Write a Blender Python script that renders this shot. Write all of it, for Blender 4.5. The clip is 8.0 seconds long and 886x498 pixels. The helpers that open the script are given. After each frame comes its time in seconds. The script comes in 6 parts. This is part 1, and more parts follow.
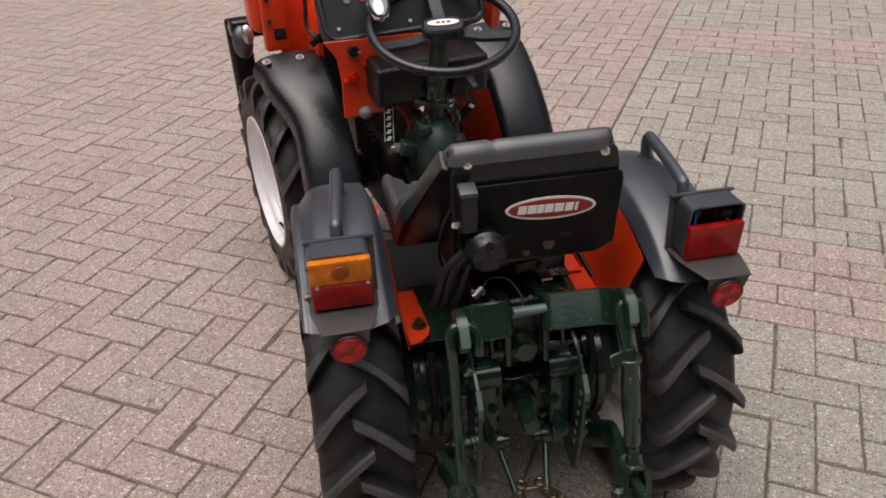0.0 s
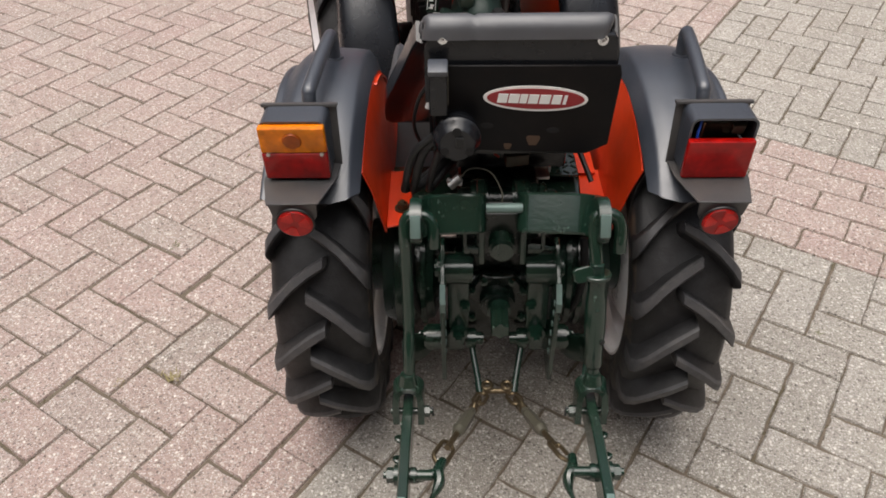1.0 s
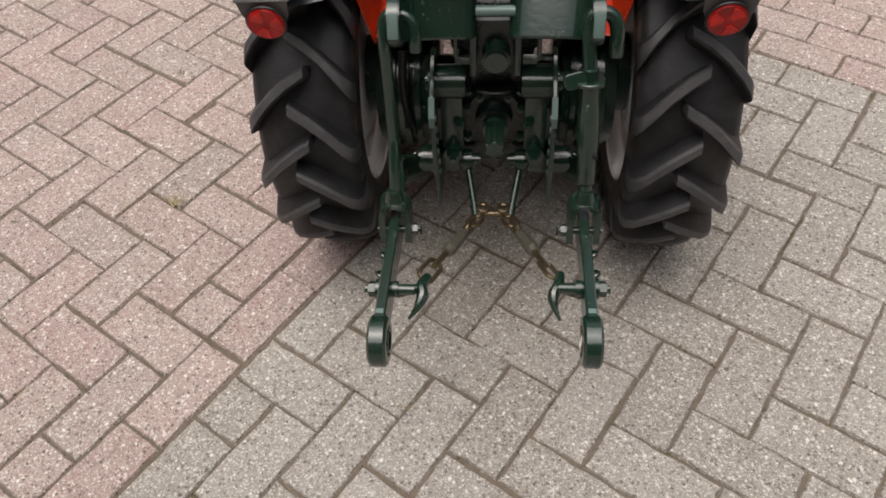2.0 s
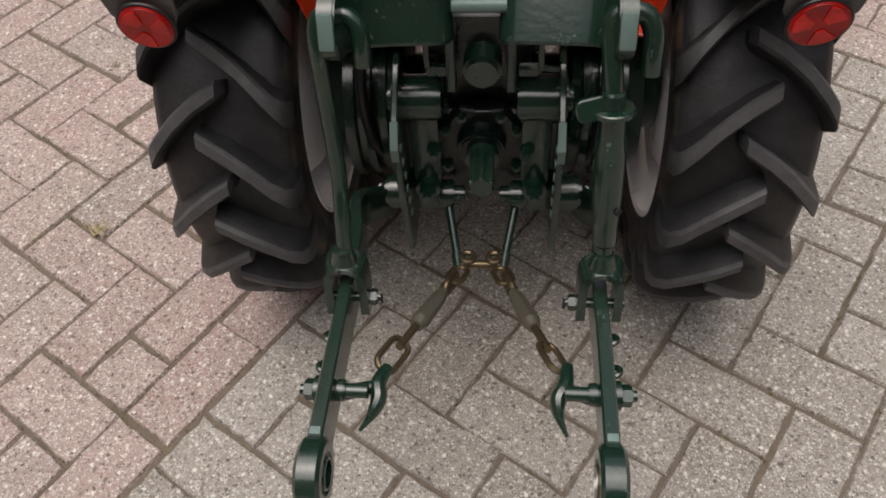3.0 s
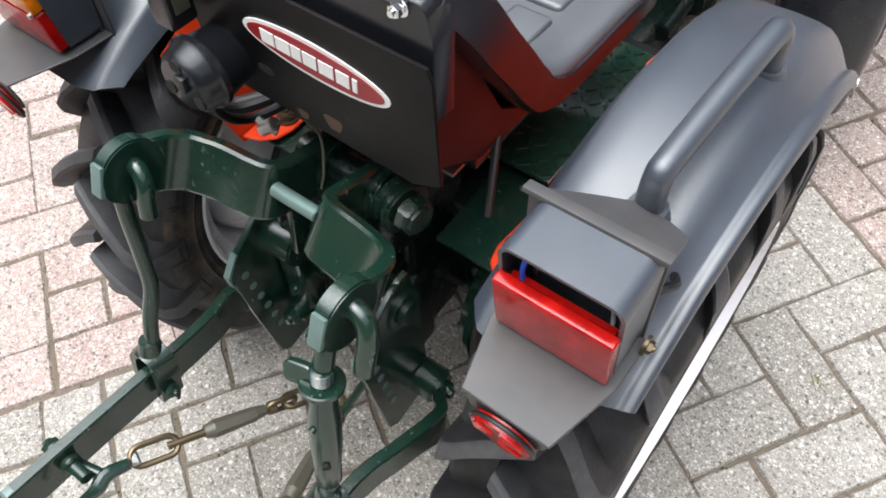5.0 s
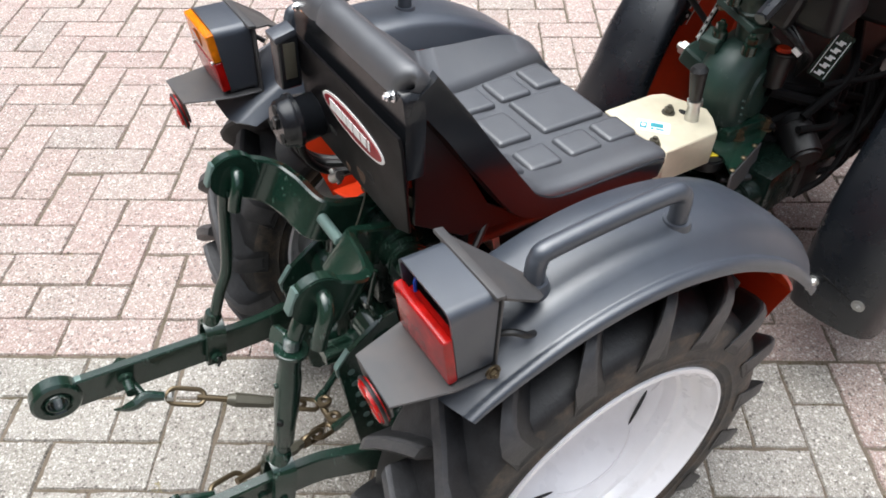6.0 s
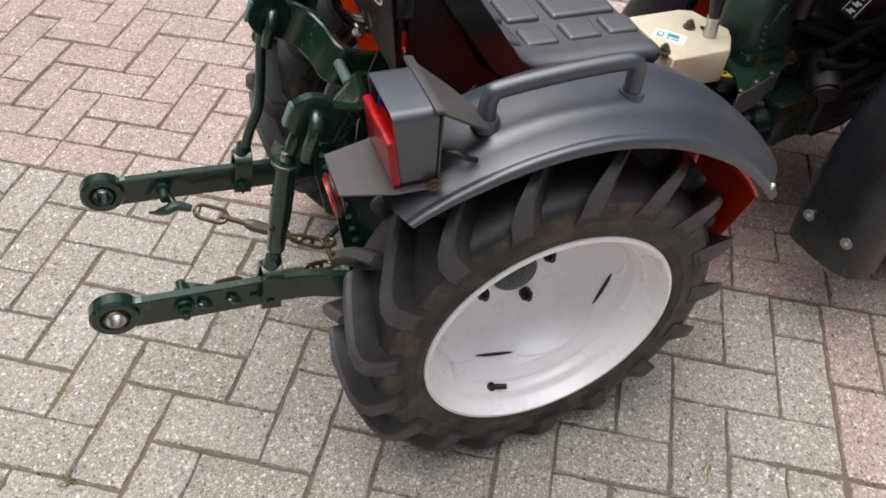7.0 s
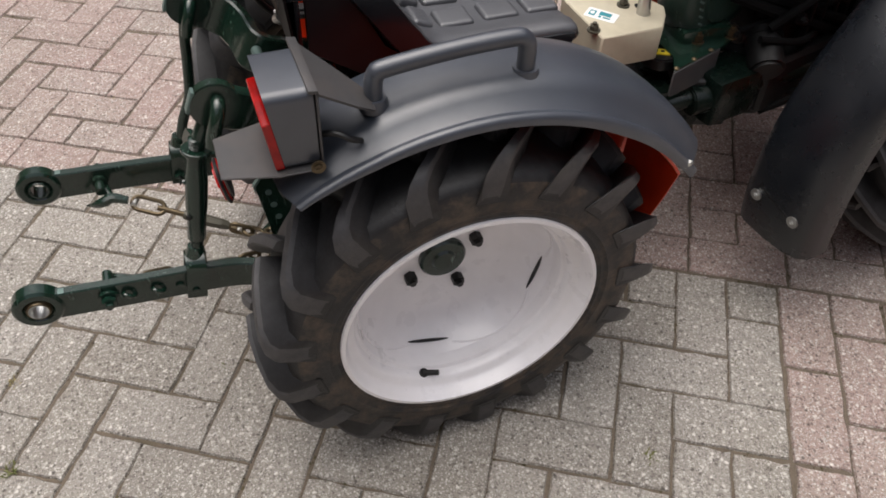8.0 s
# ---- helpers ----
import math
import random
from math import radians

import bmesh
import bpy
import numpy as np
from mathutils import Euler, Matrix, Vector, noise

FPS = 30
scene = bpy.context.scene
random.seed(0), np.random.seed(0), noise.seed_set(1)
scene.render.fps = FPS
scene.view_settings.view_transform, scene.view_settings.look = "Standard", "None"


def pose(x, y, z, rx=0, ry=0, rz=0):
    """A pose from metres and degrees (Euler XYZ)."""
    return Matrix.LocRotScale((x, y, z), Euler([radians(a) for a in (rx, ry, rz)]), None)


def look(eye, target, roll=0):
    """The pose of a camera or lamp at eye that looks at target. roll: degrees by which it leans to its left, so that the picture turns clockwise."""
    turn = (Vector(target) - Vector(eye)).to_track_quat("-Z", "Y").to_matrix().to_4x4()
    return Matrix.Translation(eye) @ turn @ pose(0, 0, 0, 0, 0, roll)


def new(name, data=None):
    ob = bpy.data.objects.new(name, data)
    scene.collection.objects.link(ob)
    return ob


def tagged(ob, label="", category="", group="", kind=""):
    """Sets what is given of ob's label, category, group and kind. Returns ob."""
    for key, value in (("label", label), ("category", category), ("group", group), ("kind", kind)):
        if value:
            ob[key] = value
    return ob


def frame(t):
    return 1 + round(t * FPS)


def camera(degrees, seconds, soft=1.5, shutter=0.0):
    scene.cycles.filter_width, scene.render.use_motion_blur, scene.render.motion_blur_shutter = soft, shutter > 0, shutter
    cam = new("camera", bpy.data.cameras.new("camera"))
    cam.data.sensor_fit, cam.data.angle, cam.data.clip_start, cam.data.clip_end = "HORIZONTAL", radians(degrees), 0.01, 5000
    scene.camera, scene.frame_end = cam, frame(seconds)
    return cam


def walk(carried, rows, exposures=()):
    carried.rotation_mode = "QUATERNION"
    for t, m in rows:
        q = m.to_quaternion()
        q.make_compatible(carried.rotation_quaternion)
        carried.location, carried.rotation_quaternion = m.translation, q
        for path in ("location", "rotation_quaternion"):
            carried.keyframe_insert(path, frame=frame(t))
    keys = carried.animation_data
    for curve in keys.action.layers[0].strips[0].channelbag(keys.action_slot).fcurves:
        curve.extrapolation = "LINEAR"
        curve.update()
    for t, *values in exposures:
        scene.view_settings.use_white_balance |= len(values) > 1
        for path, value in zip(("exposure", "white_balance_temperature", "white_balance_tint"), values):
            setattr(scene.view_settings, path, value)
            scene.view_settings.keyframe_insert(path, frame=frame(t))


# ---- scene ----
cam = camera(59.0, 8.0, 1.7)
PATH = [
    (0, (-0.327, -1.293, 1.439), (-0.048, 0.389, 0.395), -2.6),
    (0.5, (-0.189, -1.244, 1.405), (-0.013, 0.331, 0.185), -0.2),
    (1, (-0.07, -1.24, 1.39), (-0.111, 0.295, 0.108), -1.2),
    (1.5, (0.004, -1.253, 1.331), (-0.131, 0.141, -0.096), -2.8),
    (1.7, (0.017, -1.252, 1.319), (-0.138, 0.084, -0.161), -3.9),
    (2.8, (0.035, -1.045, 1.166), (-0.119, 0.184, -0.405), -5.6),
    (3, (0.045, -0.927, 1.121), (-0.128, 0.286, -0.46), -5.3),
    (3.5, (0.104, -0.756, 1.085), (-0.053, 0.275, -0.622), -6.9),
    (4, (0.26, -0.635, 1.11), (-0.152, 0.332, -0.592), -4.8),
    (4.5, (0.348, -0.557, 1.155), (-0.213, 0.315, -0.555), -3.2),
    (5, (0.44, -0.49, 1.233), (-0.292, 0.377, -0.413), -4.3),
    (5.2, (0.503, -0.468, 1.259), (-0.308, 0.373, -0.364), -2.7),
    (6.3, (0.868, -0.497, 1.345), (-0.458, 0.216, 0.029), 1.3),
    (6.5, (0.916, -0.494, 1.345), (-0.421, 0.182, 0.02), 2.7),
    (7, (1.032, -0.439, 1.325), (-0.234, 0.08, -0.134), 2.6),
    (7.5, (1.091, -0.393, 1.326), (-0.219, 0.042, -0.121), 1.5),
    (8, (1.095, -0.285, 1.309), (-0.185, 0.17, -0.159), -0.5),
]
walk(cam, [(t, look(eye, target, roll)) for t, eye, target, roll in PATH],
     [(0, 0.18, 6750, 13), (0.5, 0.36, 6750, 13), (1, 0.62, 6650, 11), (1.5, 0.58, 6650, 12), (1.7, 0.54, 6650, 12), (2.8, 0.34, 6700, 13), (3.0, 0.36, 6700, 13), (3.5, 0.82, 6450, 12), (4, 1.15, 6250, 10), (4.5, 1.40, 6150, 8), (5.2, 1.45, 6050, 7),
      (6.3, 1.09, 6150, 8), (7, 0.77, 6400, 11), (8, 0.45, 6550, 12)])

# ---- world and light: a bright overcast day ----
world = bpy.data.worlds.new("overcast_sky")
scene.world = world
world.use_nodes = True
wn = world.node_tree
wn.nodes.clear()
sky = wn.nodes.new("ShaderNodeTexSky")
sky.sky_type, sky.sun_disc = "NISHITA", False
sky.sun_elevation, sky.sun_rotation = radians(80), radians(234)
sky.air_density, sky.dust_density, sky.ozone_density = 1.0, 6.0, 1.0
soft_sky = wn.nodes.new("ShaderNodeHueSaturation")
soft_sky.inputs["Saturation"].default_value = 0.45
bg = wn.nodes.new("ShaderNodeBackground")
bg.inputs["Strength"].default_value = 0.12
wout = wn.nodes.new("ShaderNodeOutputWorld")
wn.links.new(sky.outputs["Color"], soft_sky.inputs["Color"])
wn.links.new(soft_sky.outputs["Color"], bg.inputs["Color"])
wn.links.new(bg.outputs["Background"], wout.inputs["Surface"])
sun = new("sun", bpy.data.lights.new("sun", "SUN"))
sun.data.energy, sun.data.angle, sun.data.color = 1.6, radians(70), (1.0, 0.97, 0.93)
sun.matrix_world = look((-0.45, -0.4, 4.0), (0, 0, 0))
scene.view_settings.exposure = 0.0


# ---- materials ----
def material(name):
    m = bpy.data.materials.new(name)
    m.use_nodes = True
    nt = m.node_tree
    return m, nt, nt.nodes["Principled BSDF"]


def node(nt, kind, **values):
    n = nt.nodes.new(kind)
    for key, value in values.items():
        n.inputs[key].default_value = value
    return n


def place(nt):
    return nt.nodes.new("ShaderNodeNewGeometry").outputs["Position"]


def ramp(nt, fac, stops):
    r = nt.nodes.new("ShaderNodeValToRGB")
    while len(r.color_ramp.elements) < len(stops):
        r.color_ramp.elements.new(0.5)
    for e, (p, c) in zip(r.color_ramp.elements, stops):
        e.position, e.color = p, (*c, 1) if len(c) == 3 else c
    nt.links.new(fac, r.inputs["Fac"])
    return r.outputs["Color"]


def mixed(nt, fac, a, b, blend="MIX"):
    m = nt.nodes.new("ShaderNodeMix")
    m.data_type, m.blend_type = "RGBA", blend
    for sock, v in ((m.inputs["Factor"], fac), (m.inputs["A"], a), (m.inputs["B"], b)):
        if isinstance(v, (int, float)):
            sock.default_value = v
        elif isinstance(v, tuple):
            sock.default_value = (*v, 1)
        else:
            nt.links.new(v, sock)
    return m.outputs["Result"]


def grain(nt, scale, detail=4.0, rough=0.55):
    n = node(nt, "ShaderNodeTexNoise", Scale=scale, Detail=detail, Roughness=rough)
    nt.links.new(place(nt), n.inputs["Vector"])
    return n.outputs["Fac"]


def bump(nt, bsdf, height, strength, distance=0.002):
    b = node(nt, "ShaderNodeBump", Strength=strength, Distance=distance)
    nt.links.new(height, b.inputs["Height"])
    nt.links.new(b.outputs["Normal"], bsdf.inputs["Normal"])


def paint(name, colour, rough=0.35, metal=0.0, coat=0.0, dirt=(0.08, 0.065, 0.05), dirty=0.25, wear=0.03, fine=900.0, relief=0.12, shine=0.5, scuff=None):
    """Painted, moulded or bare surface with broad stains and fine grain."""
    m, nt, b = material(name)
    broad = ramp(nt, grain(nt, 9.0, 6.0), [(0.45, (0, 0, 0)), (0.75, (1, 1, 1))])
    tone = mixed(nt, grain(nt, 45.0, 3.0), tuple(c * (1 - 4 * wear) for c in colour), tuple(min(1, c * (1 + 4 * wear)) for c in colour))
    amount = nt.nodes.new("ShaderNodeMath")
    amount.operation = "MULTIPLY"
    amount.inputs[1].default_value = dirty
    nt.links.new(broad, amount.inputs[0])
    colour_out = mixed(nt, amount.outputs[0], tone, dirt)
    if scuff:
        streak = nt.nodes.new("ShaderNodeMapping")
        streak.inputs["Scale"].default_value = (160.0, 160.0, 28.0)
        nt.links.new(place(nt), streak.inputs["Vector"])
        scratch = node(nt, "ShaderNodeTexNoise", Scale=1.0, Detail=3.0, Roughness=0.6)
        nt.links.new(streak.outputs["Vector"], scratch.inputs["Vector"])
        where = mixed(nt, 1.0, ramp(nt, scratch.outputs["Fac"], [(0.62, (0, 0, 0)), (0.70, (1, 1, 1))]), ramp(nt, grain(nt, 22.0, 4.0), [(0.50, (0, 0, 0)), (0.62, (0.8, 0.8, 0.8))]), "MULTIPLY")
        colour_out = mixed(nt, where, colour_out, scuff)
    nt.links.new(colour_out, b.inputs["Base Color"])
    b.inputs["Metallic"].default_value = metal
    b.inputs["Specular IOR Level"].default_value = shine
    r = nt.nodes.new("ShaderNodeMapRange")
    r.inputs["To Min"].default_value, r.inputs["To Max"].default_value = rough * 0.8, min(1, rough * 1.25 + 0.05)
    nt.links.new(grain(nt, 25.0, 5.0), r.inputs["Value"])
    nt.links.new(r.outputs["Result"], b.inputs["Roughness"])
    if coat:
        b.inputs["Coat Weight"].default_value, b.inputs["Coat Roughness"].default_value = coat, 0.12
    bump(nt, b, grain(nt, fine, 2.0), relief, 0.001)
    return m


GREEN = paint("green_paint", (0.0065, 0.023, 0.0150), 0.17, shine=0.5, coat=0.3, scuff=(0.10, 0.14, 0.12), dirty=0.14, fine=120.0, relief=0.25)
GREEN_MATT = paint("dusty_green_casting", (0.012, 0.034, 0.026), 0.42, dirt=(0.05, 0.058, 0.05), dirty=0.4, fine=140.0, relief=0.45, scuff=(0.10, 0.13, 0.12))
# the green taken near black: shade between the wheels put into the colour
GREEN_SHADED = paint("shaded_green_casting", (0.0022, 0.0075, 0.0055), 0.24, dirt=(0.014, 0.012, 0.009), dirty=0.35, fine=160.0, relief=0.5)
WORN = paint("worn_green_and_hole_light", (0.11, 0.17, 0.155), 0.4, metal=0.2, dirty=0.3)
BLACK = paint("weathered_black_plastic", (0.035, 0.042, 0.055), 0.31, shine=1.0, dirt=(0.080, 0.083, 0.090), dirty=0.2, fine=1400.0, relief=0.25)
SATIN = paint("satin_black_moulding", (0.006, 0.0065, 0.008), 0.36, shine=0.4, dirt=(0.025, 0.025, 0.026), dirty=0.2, fine=700.0, relief=0.2)
JET = paint("black_plastic", (0.0075, 0.0095, 0.0130), 0.25, shine=0.6, dirt=(0.045, 0.045, 0.048), dirty=0.12, fine=1400.0, relief=0.2)
GLOSS = paint("black_lacquer", (0.009, 0.010, 0.012), 0.2, shine=0.4, dirt=(0.04, 0.04, 0.042), dirty=0.1, fine=200.0, relief=0.05)
SHEET = paint("grey_black_sheet", (0.052, 0.051, 0.052), 0.40, dirt=(0.125, 0.098, 0.080), dirty=0.5)
PLATE = paint("black_plate", (0.004, 0.004, 0.0048), 0.38, shine=0.14, dirt=(0.03, 0.02, 0.015), dirty=0.25, fine=300.0, relief=0.1)
VINYL = paint("black_vinyl", (0.050, 0.053, 0.060), 0.40, shine=1.0, dirty=0.1, fine=1100.0, relief=0.3)
RED = paint("orange_red_paint", (0.72, 0.048, 0.008), 0.3, coat=0.12, dirt=(0.25, 0.03, 0.01), dirty=0.3, fine=150.0, relief=0.06)
CREAM = paint("cream_steel", (0.58, 0.53, 0.40), 0.4, metal=0.15, dirt=(0.2, 0.16, 0.09), dirty=0.3)
WHITE = paint("white_paint", (0.89, 0.88, 0.90), 0.26, coat=0.4, dirt=(0.50, 0.47, 0.45), dirty=0.12, wear=0.01, fine=150.0, relief=0.04)
CHROME = paint("chrome", (0.78, 0.79, 0.80), 0.1, metal=1.0, dirty=0.1, wear=0.0, relief=0.02)
STEEL = paint("bright_steel", (0.55, 0.55, 0.53), 0.32, metal=0.9, dirt=(0.2, 0.17, 0.13), dirty=0.4)
ZINC = paint("yellow_zinc", (0.125, 0.096, 0.058), 0.36, metal=0.8, dirt=(0.10, 0.06, 0.03), dirty=0.7)
DRAB = paint("drab_sleeve", (0.085, 0.080, 0.060), 0.45, metal=0.3, dirt=(0.06, 0.05, 0.035), dirty=0.5)
RUST = paint("rusty_steel", (0.085, 0.048, 0.028), 0.6, metal=0.2, dirt=(0.05, 0.035, 0.025), dirty=0.6)
DARK = paint("near_black", (0.005, 0.0055, 0.006), 0.42, dirt=(0.02, 0.018, 0.016), dirty=0.3, fine=200.0, relief=0.3)
GREY = paint("grey_plastic", (0.16, 0.165, 0.17), 0.5, dirty=0.2)
INK = paint("white_print", (0.82, 0.82, 0.80), 0.45, dirty=0.05, wear=0.0)
MAROON = paint("maroon_print", (0.27, 0.012, 0.018), 0.35, dirty=0.05, wear=0.0)
BLUE = paint("blue_wire", (0.01, 0.08, 0.5), 0.4, dirty=0.05)
TEAL = paint("teal_print", (0.03, 0.25, 0.30), 0.4, dirty=0.05)
YELLOW = paint("yellow_label", (0.7, 0.55, 0.03), 0.4, dirty=0.15)
BRICK = paint("screen_wall_brick", (0.12, 0.07, 0.05), 0.85, dirt=(0.06, 0.05, 0.045), dirty=0.6, wear=0.06, fine=60.0, relief=0.6)
# hose rubber kept dull and near black: the engine bay's shade in its colour
BAY_BLACK = paint("shaded_bay_black", (0.004, 0.0042, 0.0045), 0.7, shine=0.15, dirt=(0.012, 0.011, 0.010), dirty=0.3)
HOLE = paint("dark_opening", (0.004, 0.004, 0.004), 0.8, dirty=0.0)


def lens(name, colour, glow=0.0):
    m, nt, b = material(name)
    facet = node(nt, "ShaderNodeTexVoronoi", Scale=95.0)
    nt.links.new(place(nt), facet.inputs["Vector"])
    tint = mixed(nt, ramp(nt, grain(nt, 42.0, 2.0), [(0.38, (0, 0, 0)), (0.66, (1, 1, 1))]), tuple(c * 0.45 for c in colour), colour)
    nt.links.new(mixed(nt, facet.outputs["Distance"], tint, tuple(c * 0.6 for c in colour)), b.inputs["Base Color"])
    b.inputs["Roughness"].default_value = 0.16
    b.inputs["Specular IOR Level"].default_value = 0.35
    b.inputs["Subsurface Weight"].default_value = 0.25
    b.inputs["Subsurface Radius"].default_value = (0.02, 0.004, 0.002)
    b.inputs["Coat Weight"].default_value = 0.05
    w = node(nt, "ShaderNodeTexWave", Scale=95.0)
    w.bands_direction = "X"
    nt.links.new(place(nt), w.inputs["Vector"])
    bump(nt, b, w.outputs["Fac"], 0.06, 0.001)
    return m


LENS_RED = lens("red_lens", (0.50, 0.008, 0.006))
LENS_DEEP = lens("deep_red_lens", (0.44, 0.006, 0.005))
LENS_BULB = lens("amber_bulge", (0.50, 0.10, 0.004))
LENS_AMBER = lens("amber_lens", (0.95, 0.26, 0.003))
REFLECT = lens("red_reflector", (0.80, 0.022, 0.016))


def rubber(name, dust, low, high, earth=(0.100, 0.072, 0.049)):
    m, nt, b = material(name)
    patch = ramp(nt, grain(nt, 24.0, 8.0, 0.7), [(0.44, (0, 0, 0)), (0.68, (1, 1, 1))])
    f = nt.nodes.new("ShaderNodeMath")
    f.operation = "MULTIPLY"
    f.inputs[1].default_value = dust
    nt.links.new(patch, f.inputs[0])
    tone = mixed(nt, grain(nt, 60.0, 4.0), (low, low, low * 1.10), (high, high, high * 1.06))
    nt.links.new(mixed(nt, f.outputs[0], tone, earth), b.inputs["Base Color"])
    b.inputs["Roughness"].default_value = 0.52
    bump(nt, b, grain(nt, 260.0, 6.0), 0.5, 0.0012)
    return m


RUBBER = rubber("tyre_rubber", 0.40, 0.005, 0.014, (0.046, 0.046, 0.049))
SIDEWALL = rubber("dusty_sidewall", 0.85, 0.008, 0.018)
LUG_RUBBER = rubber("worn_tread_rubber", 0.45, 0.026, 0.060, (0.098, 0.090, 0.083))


def paver_stuff(name, tones, per_island):
    """Washed concrete with light and dark grit, stained at a larger scale."""
    m, nt, b = material(name)
    if per_island:
        pick = nt.nodes.new("ShaderNodeNewGeometry").outputs["Random Per Island"]
    else:
        pick = nt.nodes.new("ShaderNodeObjectInfo").outputs["Random"]
    base = ramp(nt, pick, tones)
    base = mixed(nt, ramp(nt, grain(nt, 3.0, 5.0), [(0.3, (0, 0, 0)), (0.7, (1, 1, 1))]), base, mixed(nt, 0.5, base, (0.30, 0.27, 0.22)))
    base = mixed(nt, ramp(nt, grain(nt, 160.0, 3.0, 0.7), [(0.35, (0, 0, 0)), (0.65, (0.55, 0.55, 0.55))]), base, mixed(nt, 0.45, base, (0.12, 0.10, 0.09)))
    warp = node(nt, "ShaderNodeTexNoise", Scale=220.0, Detail=2.0)
    nt.links.new(place(nt), warp.inputs["Vector"])
    shift = nt.nodes.new("ShaderNodeVectorMath")
    shift.operation, shift.inputs["Scale"].default_value = "SCALE", 0.006
    nt.links.new(warp.outputs["Color"], shift.inputs[0])
    moved = nt.nodes.new("ShaderNodeVectorMath")
    nt.links.new(place(nt), moved.inputs[0])
    nt.links.new(shift.outputs["Vector"], moved.inputs[1])
    for size, few, strength in ((400.0, 0.50, 0.80), (240.0, 0.62, 0.9), (130.0, 0.84, 0.9)):
        v = node(nt, "ShaderNodeTexVoronoi", Scale=size)
        nt.links.new(moved.outputs["Vector"], v.inputs["Vector"])
        shape = ramp(nt, v.outputs["Distance"], [(0.25, (strength,) * 3), (0.60, (0, 0, 0))])
        sep = nt.nodes.new("ShaderNodeSeparateColor")
        nt.links.new(v.outputs["Color"], sep.inputs["Color"])
        light = ramp(nt, sep.outputs["Red"], [(few, (0, 0, 0)), (1.0, (1, 1, 1))])
        dark = ramp(nt, sep.outputs["Green"], [(few - 0.12, (0, 0, 0)), (1.0, (0.9, 0.9, 0.9))])
        base = mixed(nt, mixed(nt, 1.0, dark, shape, "MULTIPLY"), base, (0.055, 0.045, 0.038))
        base = mixed(nt, mixed(nt, 1.0, light, shape, "MULTIPLY"), base, (0.80, 0.77, 0.72))
    nt.links.new(base, b.inputs["Base Color"])
    b.inputs["Roughness"].default_value = 0.85
    bump(nt, b, grain(nt, 260.0, 4.0, 0.75), 1.0, 0.004)
    return m


GREY_TONES = [(0.0, (0.315, 0.289, 0.253)), (0.5, (0.362, 0.336, 0.298)), (1.0, (0.405, 0.377, 0.338))]
RED_TONES = [(0.0, (0.40, 0.275, 0.25)), (0.35, (0.45, 0.315, 0.285)), (0.8, (0.47, 0.35, 0.315)), (1.0, (0.36, 0.28, 0.255))]
PAVER_GREY, PAVER_GREY_FAR = paver_stuff("grey_paver", GREY_TONES, False), paver_stuff("grey_paver_field", GREY_TONES, True)
PAVER_RED, PAVER_RED_FAR = paver_stuff("red_paver", RED_TONES, False), paver_stuff("red_paver_field", RED_TONES, True)


def joint_stuff():
    m, nt, b = material("joint_sand")
    soil = mixed(nt, grain(nt, 120.0, 6.0, 0.7), (0.078, 0.062, 0.046), (0.200, 0.160, 0.118))
    moss = ramp(nt, grain(nt, 4.5, 7.0, 0.7), [(0.53, (0, 0, 0)), (0.65, (0.7, 0.7, 0.7))])
    soil = mixed(nt, moss, soil, (0.07, 0.06, 0.03))
    far = nt.nodes.new("ShaderNodeVectorMath")
    far.operation = "LENGTH"
    nt.links.new(place(nt), far.inputs[0])
    edge = nt.nodes.new("ShaderNodeMapRange")
    edge.inputs["From Min"].default_value, edge.inputs["From Max"].default_value = 24.0, 26.0
    nt.links.new(far.outputs["Value"], edge.inputs["Value"])
    nt.links.new(mixed(nt, edge.outputs["Result"], soil, (0.33, 0.26, 0.22)), b.inputs["Base Color"])
    b.inputs["Roughness"].default_value = 0.95
    bump(nt, b, grain(nt, 300.0, 5.0), 1.0, 0.004)
    return m


JOINT = joint_stuff()


# ---- mesh helpers ----
ROOT = {}


def thing(name, at, label, category, kind=""):
    e = new(name)
    e.empty_display_size = 0.1
    e.location = at
    ROOT[e] = Vector(at)
    return tagged(e, label, category, kind=kind)


def part(name, bm, mat, parent, label="", m=None, angle=35):
    """Links a bmesh, laid out in the world, as one mesh under a thing or part."""
    if m is not None:
        bm.transform(m)
    bmesh.ops.recalc_face_normals(bm, faces=bm.faces)
    at = ROOT[parent]
    bmesh.ops.translate(bm, verts=bm.verts, vec=-at)
    me = bpy.data.meshes.new(name)
    bm.to_mesh(me)
    bm.free()
    me.polygons.foreach_set("use_smooth", [True] * len(me.polygons))
    me.set_sharp_from_angle(angle=radians(angle))
    me.materials.append(mat)
    ob = new(name, me)
    ob.parent = parent
    ROOT[ob] = at
    if label:
        ob["label"] = label
    return ob


def soften(bm, verts, width, seg=2):
    edges = {e for v in verts for e in v.link_edges}
    bmesh.ops.bevel(bm, geom=list(edges), offset=width, segments=seg, affect="EDGES", clamp_overlap=True, profile=0.6)


def box(bm, at, size, turn=(0, 0, 0), bev=0.003, seg=2):
    g = bmesh.ops.create_cube(bm, size=1, matrix=pose(*at, *turn) @ Matrix.Diagonal((*size, 1)))
    if bev:
        soften(bm, g["verts"], bev, seg)
    return bm


